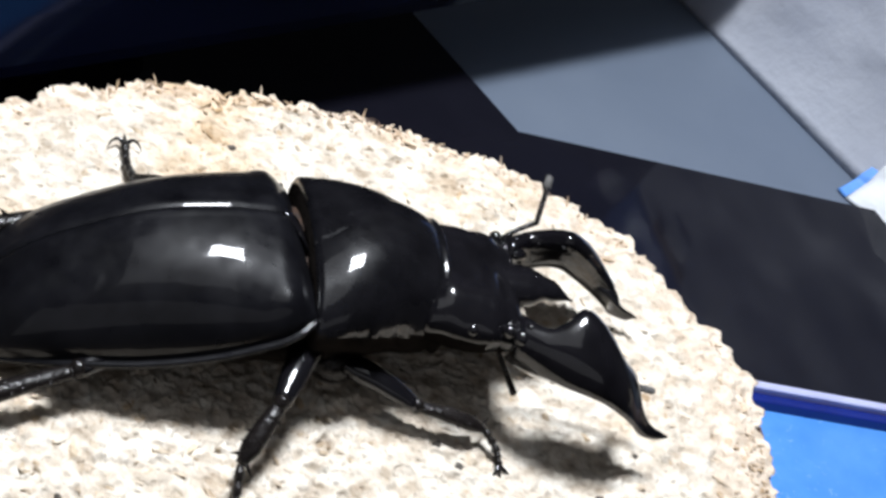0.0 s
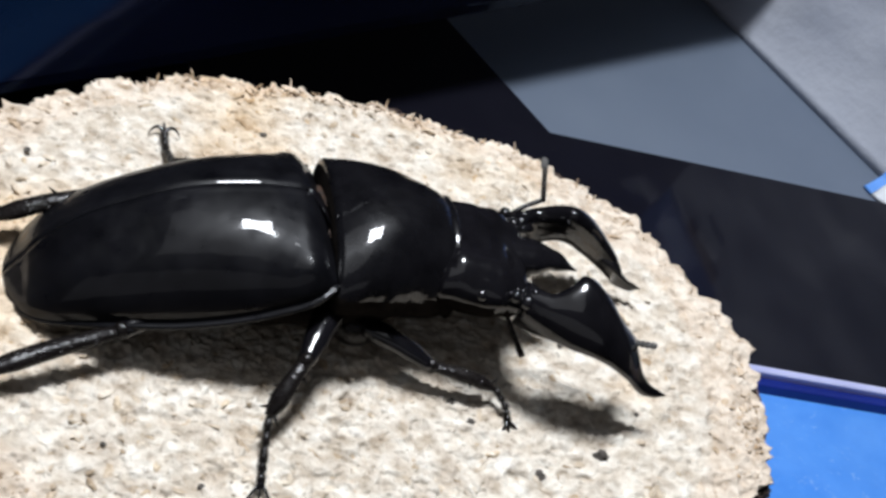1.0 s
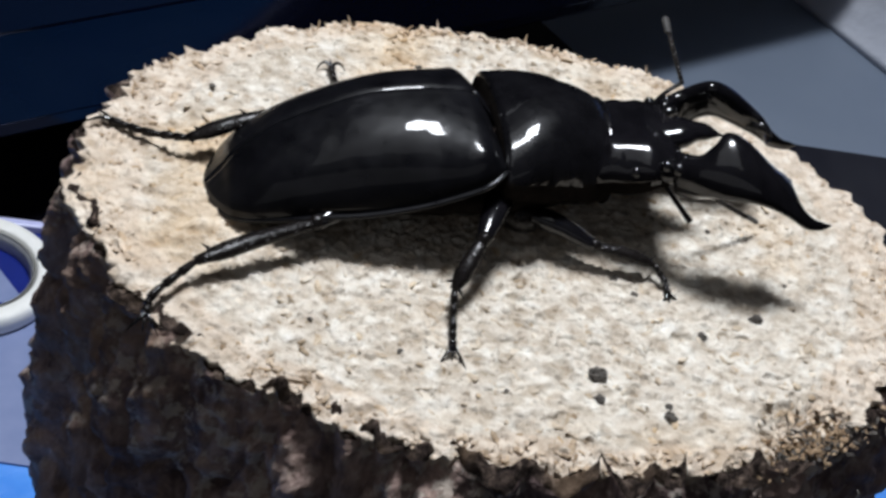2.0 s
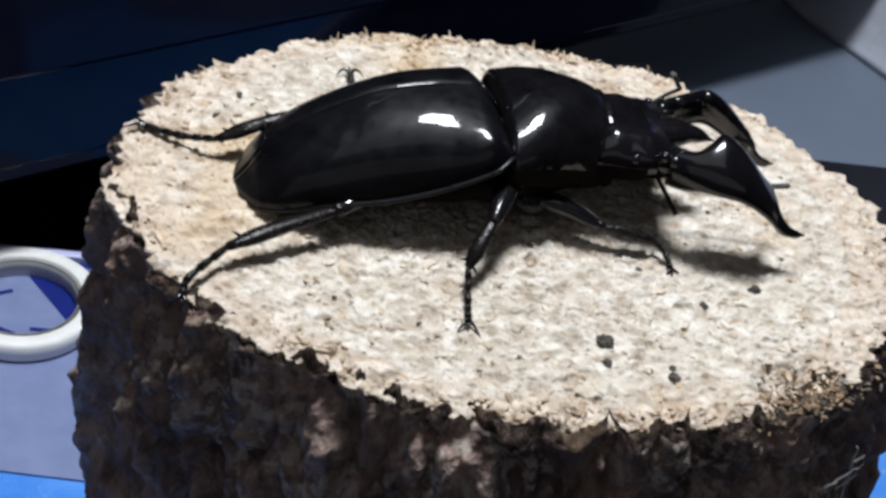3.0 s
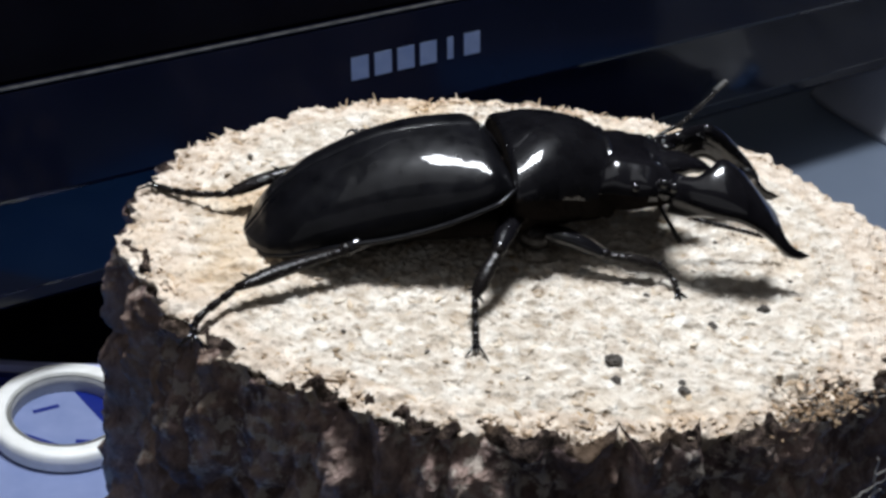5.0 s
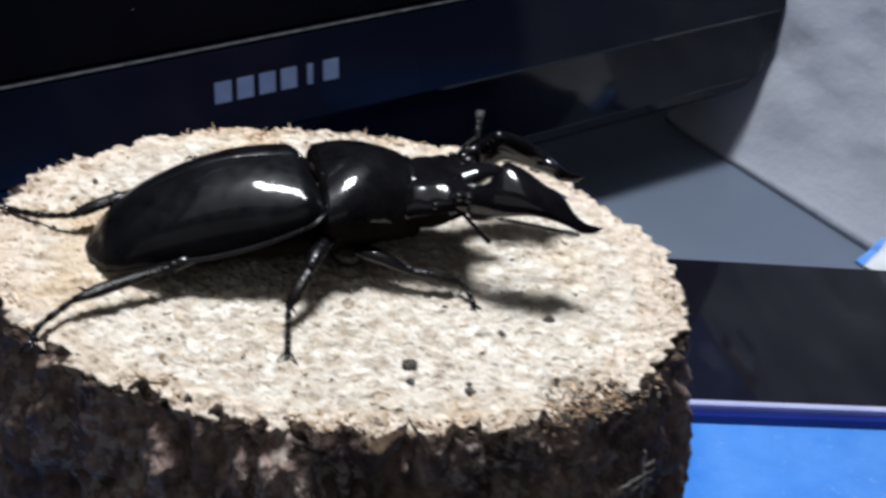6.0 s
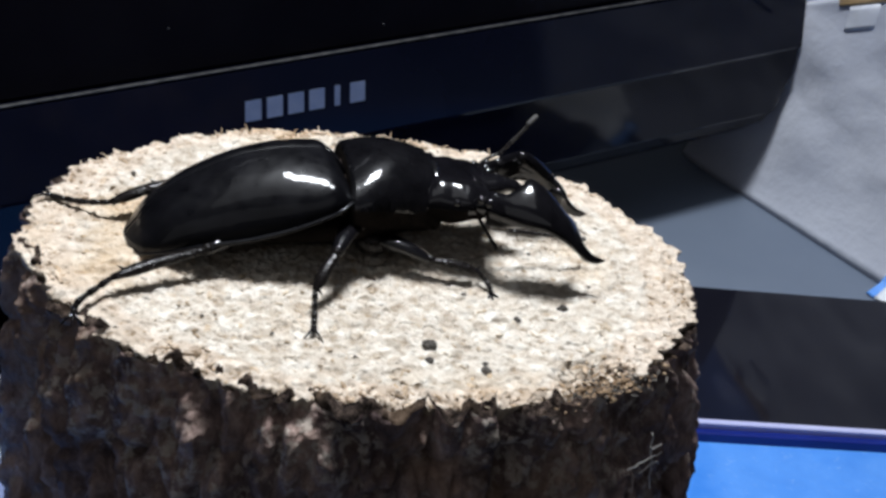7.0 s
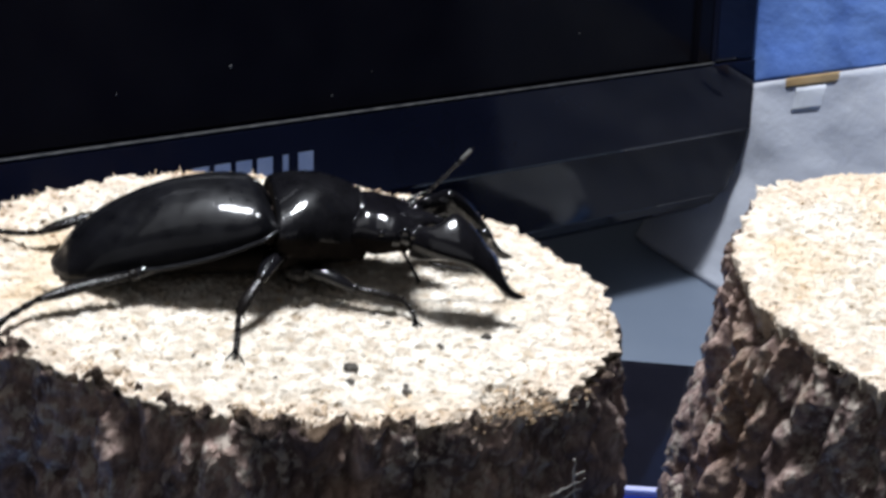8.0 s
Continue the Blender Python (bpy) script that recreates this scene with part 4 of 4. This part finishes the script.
    near = antenna_parts(head, TWIST @ pose(*(v * MM for v in ELBOW_NEAR)), (6.0, -7.0, -1.8), 15)
    far = antenna_parts(head, TWIST @ pose(*(v * MM for v in ELBOW_FAR)), (6.2, 7.6, -0.4), 11)
    legs = [
        ("near middle leg", (1.8, -7.5, 7.6), (-2.6, -17.4, 7.0), (-6.2, -22.6, 3.2), [(-6.5, -26.5, 1.1), (-6.9, -29.6, 0.7)], 1.02, 0.0),
        ("near hind leg", (-12, -6.5, 5.4), (-22.4, -13.6, 4.4), (-37.0, -20.4, 3.0), [(-41.8, -25.0, 1.6), (-42.6, -27.2, 0.7)], 1.12, 0.2),
        ("near front leg", (4.6, -8.6, 4.8), (13.5, -13.2, 3.8), (21.6, -14.4, 2.5), [(22.9, -16.2, 1.5), (23.3, -17.6, 0.6)], 0.95, 0.3),
        ("far middle leg", (1.5, 6.5, 6.0), (-6.0, 11.0, 6.0), (-15.8, 17.4, 2.4), [(-16.3, 20.9, 1.2), (-16.4, 24.0, 1.2)], 1.05, 0.75),
        ("far hind leg", (-14, 6.0, 4.6), (-25.4, 6.0, 6.0), (-37.2, 3.0, 2.8), [(-41.8, 5.1, 1.5), (-46.6, 8.0, 0.7)], 1.12, 0.0),
        ("far front leg", (7.0, 6.0, 4.4), (14.0, 11.0, 5.0), (20.0, 12.0, 1.8), [(22.0, 13.0, 1.0), (23.5, 14.0, 0.6)], 1.05, 0.0),
    ]
    for i, (label, hip, knee, ankle, toes, thick, hook) in enumerate(legs):
        bm = bmesh.new()
        bmesh.ops.create_uvsphere(bm, u_segments=18, v_segments=12, radius=2.3 * MM, matrix=Matrix.Translation(Vector(hip) * MM - Vector((0, 0, 0.0008))) @ Matrix.Diagonal((1.25, 1.0, 0.95, 1)))
        part("coxa", bm, ROUGH_CHITIN, root, "glossy black leg socket")
        leg(root, "black " + label.split(" ", 1)[1], hip, knee, ankle, toes, thick, i + 1, hook)
    return root, head, near, far


tray()
monitor()
package()
printed_card()
tape_roll()
log("log", "upright log section with pale cut face and dark bark", 0.0046, -0.0074, 0.0562, 0.0448, 3, LOG_TOP, 1, 2.0)
LOG_TWO = log("log", "second upright log section with pale cut face", 0.1355, 0.0210, 0.0490, 0.0550, 0, LOG_TOP + 0.0016, 2)
crumbs()
BEETLE, HEAD, ANT_NEAR, ANT_FAR = beetle()


def motions():
    """The head nods and turns on the neck, the antennae swing, the second log is pushed in."""
    def neck(yaw, pitch, roll=-8.0):
        yaw -= 1.5
        return pose(NECK.x * MM, NECK.y * MM, NECK.z * MM, roll, pitch, yaw)
    walk(HEAD, [(0.0, neck(-6, 0)), (1.5, neck(-6, 0)), (1.8, neck(-5, -9)), (2.0, neck(-5, -12)), (2.2, neck(-5, -12)), (2.8, neck(-6, -2)), (3.3, neck(-7, 0)), (5.5, neck(-7, 0)), (5.8, neck(-6, -10)), (6.0, neck(-5, -15)), (6.7, neck(-5, -16)), (7.0, neck(-6, -1)), (7.4, neck(-7, 1)), (8.0, neck(-7, 1))])

    def feeler(at, yaw, pitch):
        return TWIST @ pose(at[0] * MM, at[1] * MM, at[2] * MM, 0, -pitch, yaw)
    near = [(0.0, -8, 6), (0.5, -18, 8), (0.7, -22, 8), (1.0, -13, 17), (1.5, -12, 24), (1.8, 28, -26), (2.0, 24, -44), (2.2, 10, -8), (3.0, 0, 12), (3.3, -4, 28), (3.5, -4, 28), (4.0, -42, -27), (4.2, 8, -8), (5.1, 0, -15), (5.3, -27, -30), (5.5, 8, -8), (6.0, 0, -25), (6.4, -40, -52), (6.5, -68, -30), (7.0, 8, -8), (7.3, -20, -20), (7.5, -40, -26), (8.0, 8, -8)]
    walk(ANT_NEAR, [(t, feeler(ELBOW_NEAR, a, b)) for t, a, b in near])
    far = [(0.0, 72, -10), (0.3, 76, 14), (0.5, 64, 18), (0.8, 70, 10), (1.0, 80, -14), (1.3, 52, -10), (1.5, 60, 2), (1.8, 72, 44), (2.0, 96, 18), (2.2, 112, -14), (3.3, 74, -24), (3.5, 84, -6), (3.7, 56, 50), (3.9, 60, 42), (4.0, 52, 28), (4.2, 40, 12), (5.3, 44, 26), (5.5, 48, 22), (5.9, 58, -20), (6.0, 80, -10), (6.2, 118, -16), (6.4, 100, 2), (6.5, 102, -14), (6.6, 92, 2), (6.8, 72, 6), (7.0, 48, 20), (7.2, 62, 48), (7.4, 34, 32), (7.5, 46, 12), (7.8, 44, 30), (8.0, 36, 38)]
    walk(ANT_FAR, [(t, feeler(ELBOW_FAR, a, b)) for t, a, b in far])
    shift = [(0.0, 0.120), (6.7, 0.120), (6.85, 0.085), (7.0, 0.041), (7.1, 0.030), (7.2, 0.013), (7.3, 0.009), (7.5, 0.007), (7.7, 0.003), (8.0, 0.0)]
    walk(LOG_TWO, [(t, pose(0.1355 + s, 0.0210, TRAY_FLOOR)) for t, s in shift])


motions()
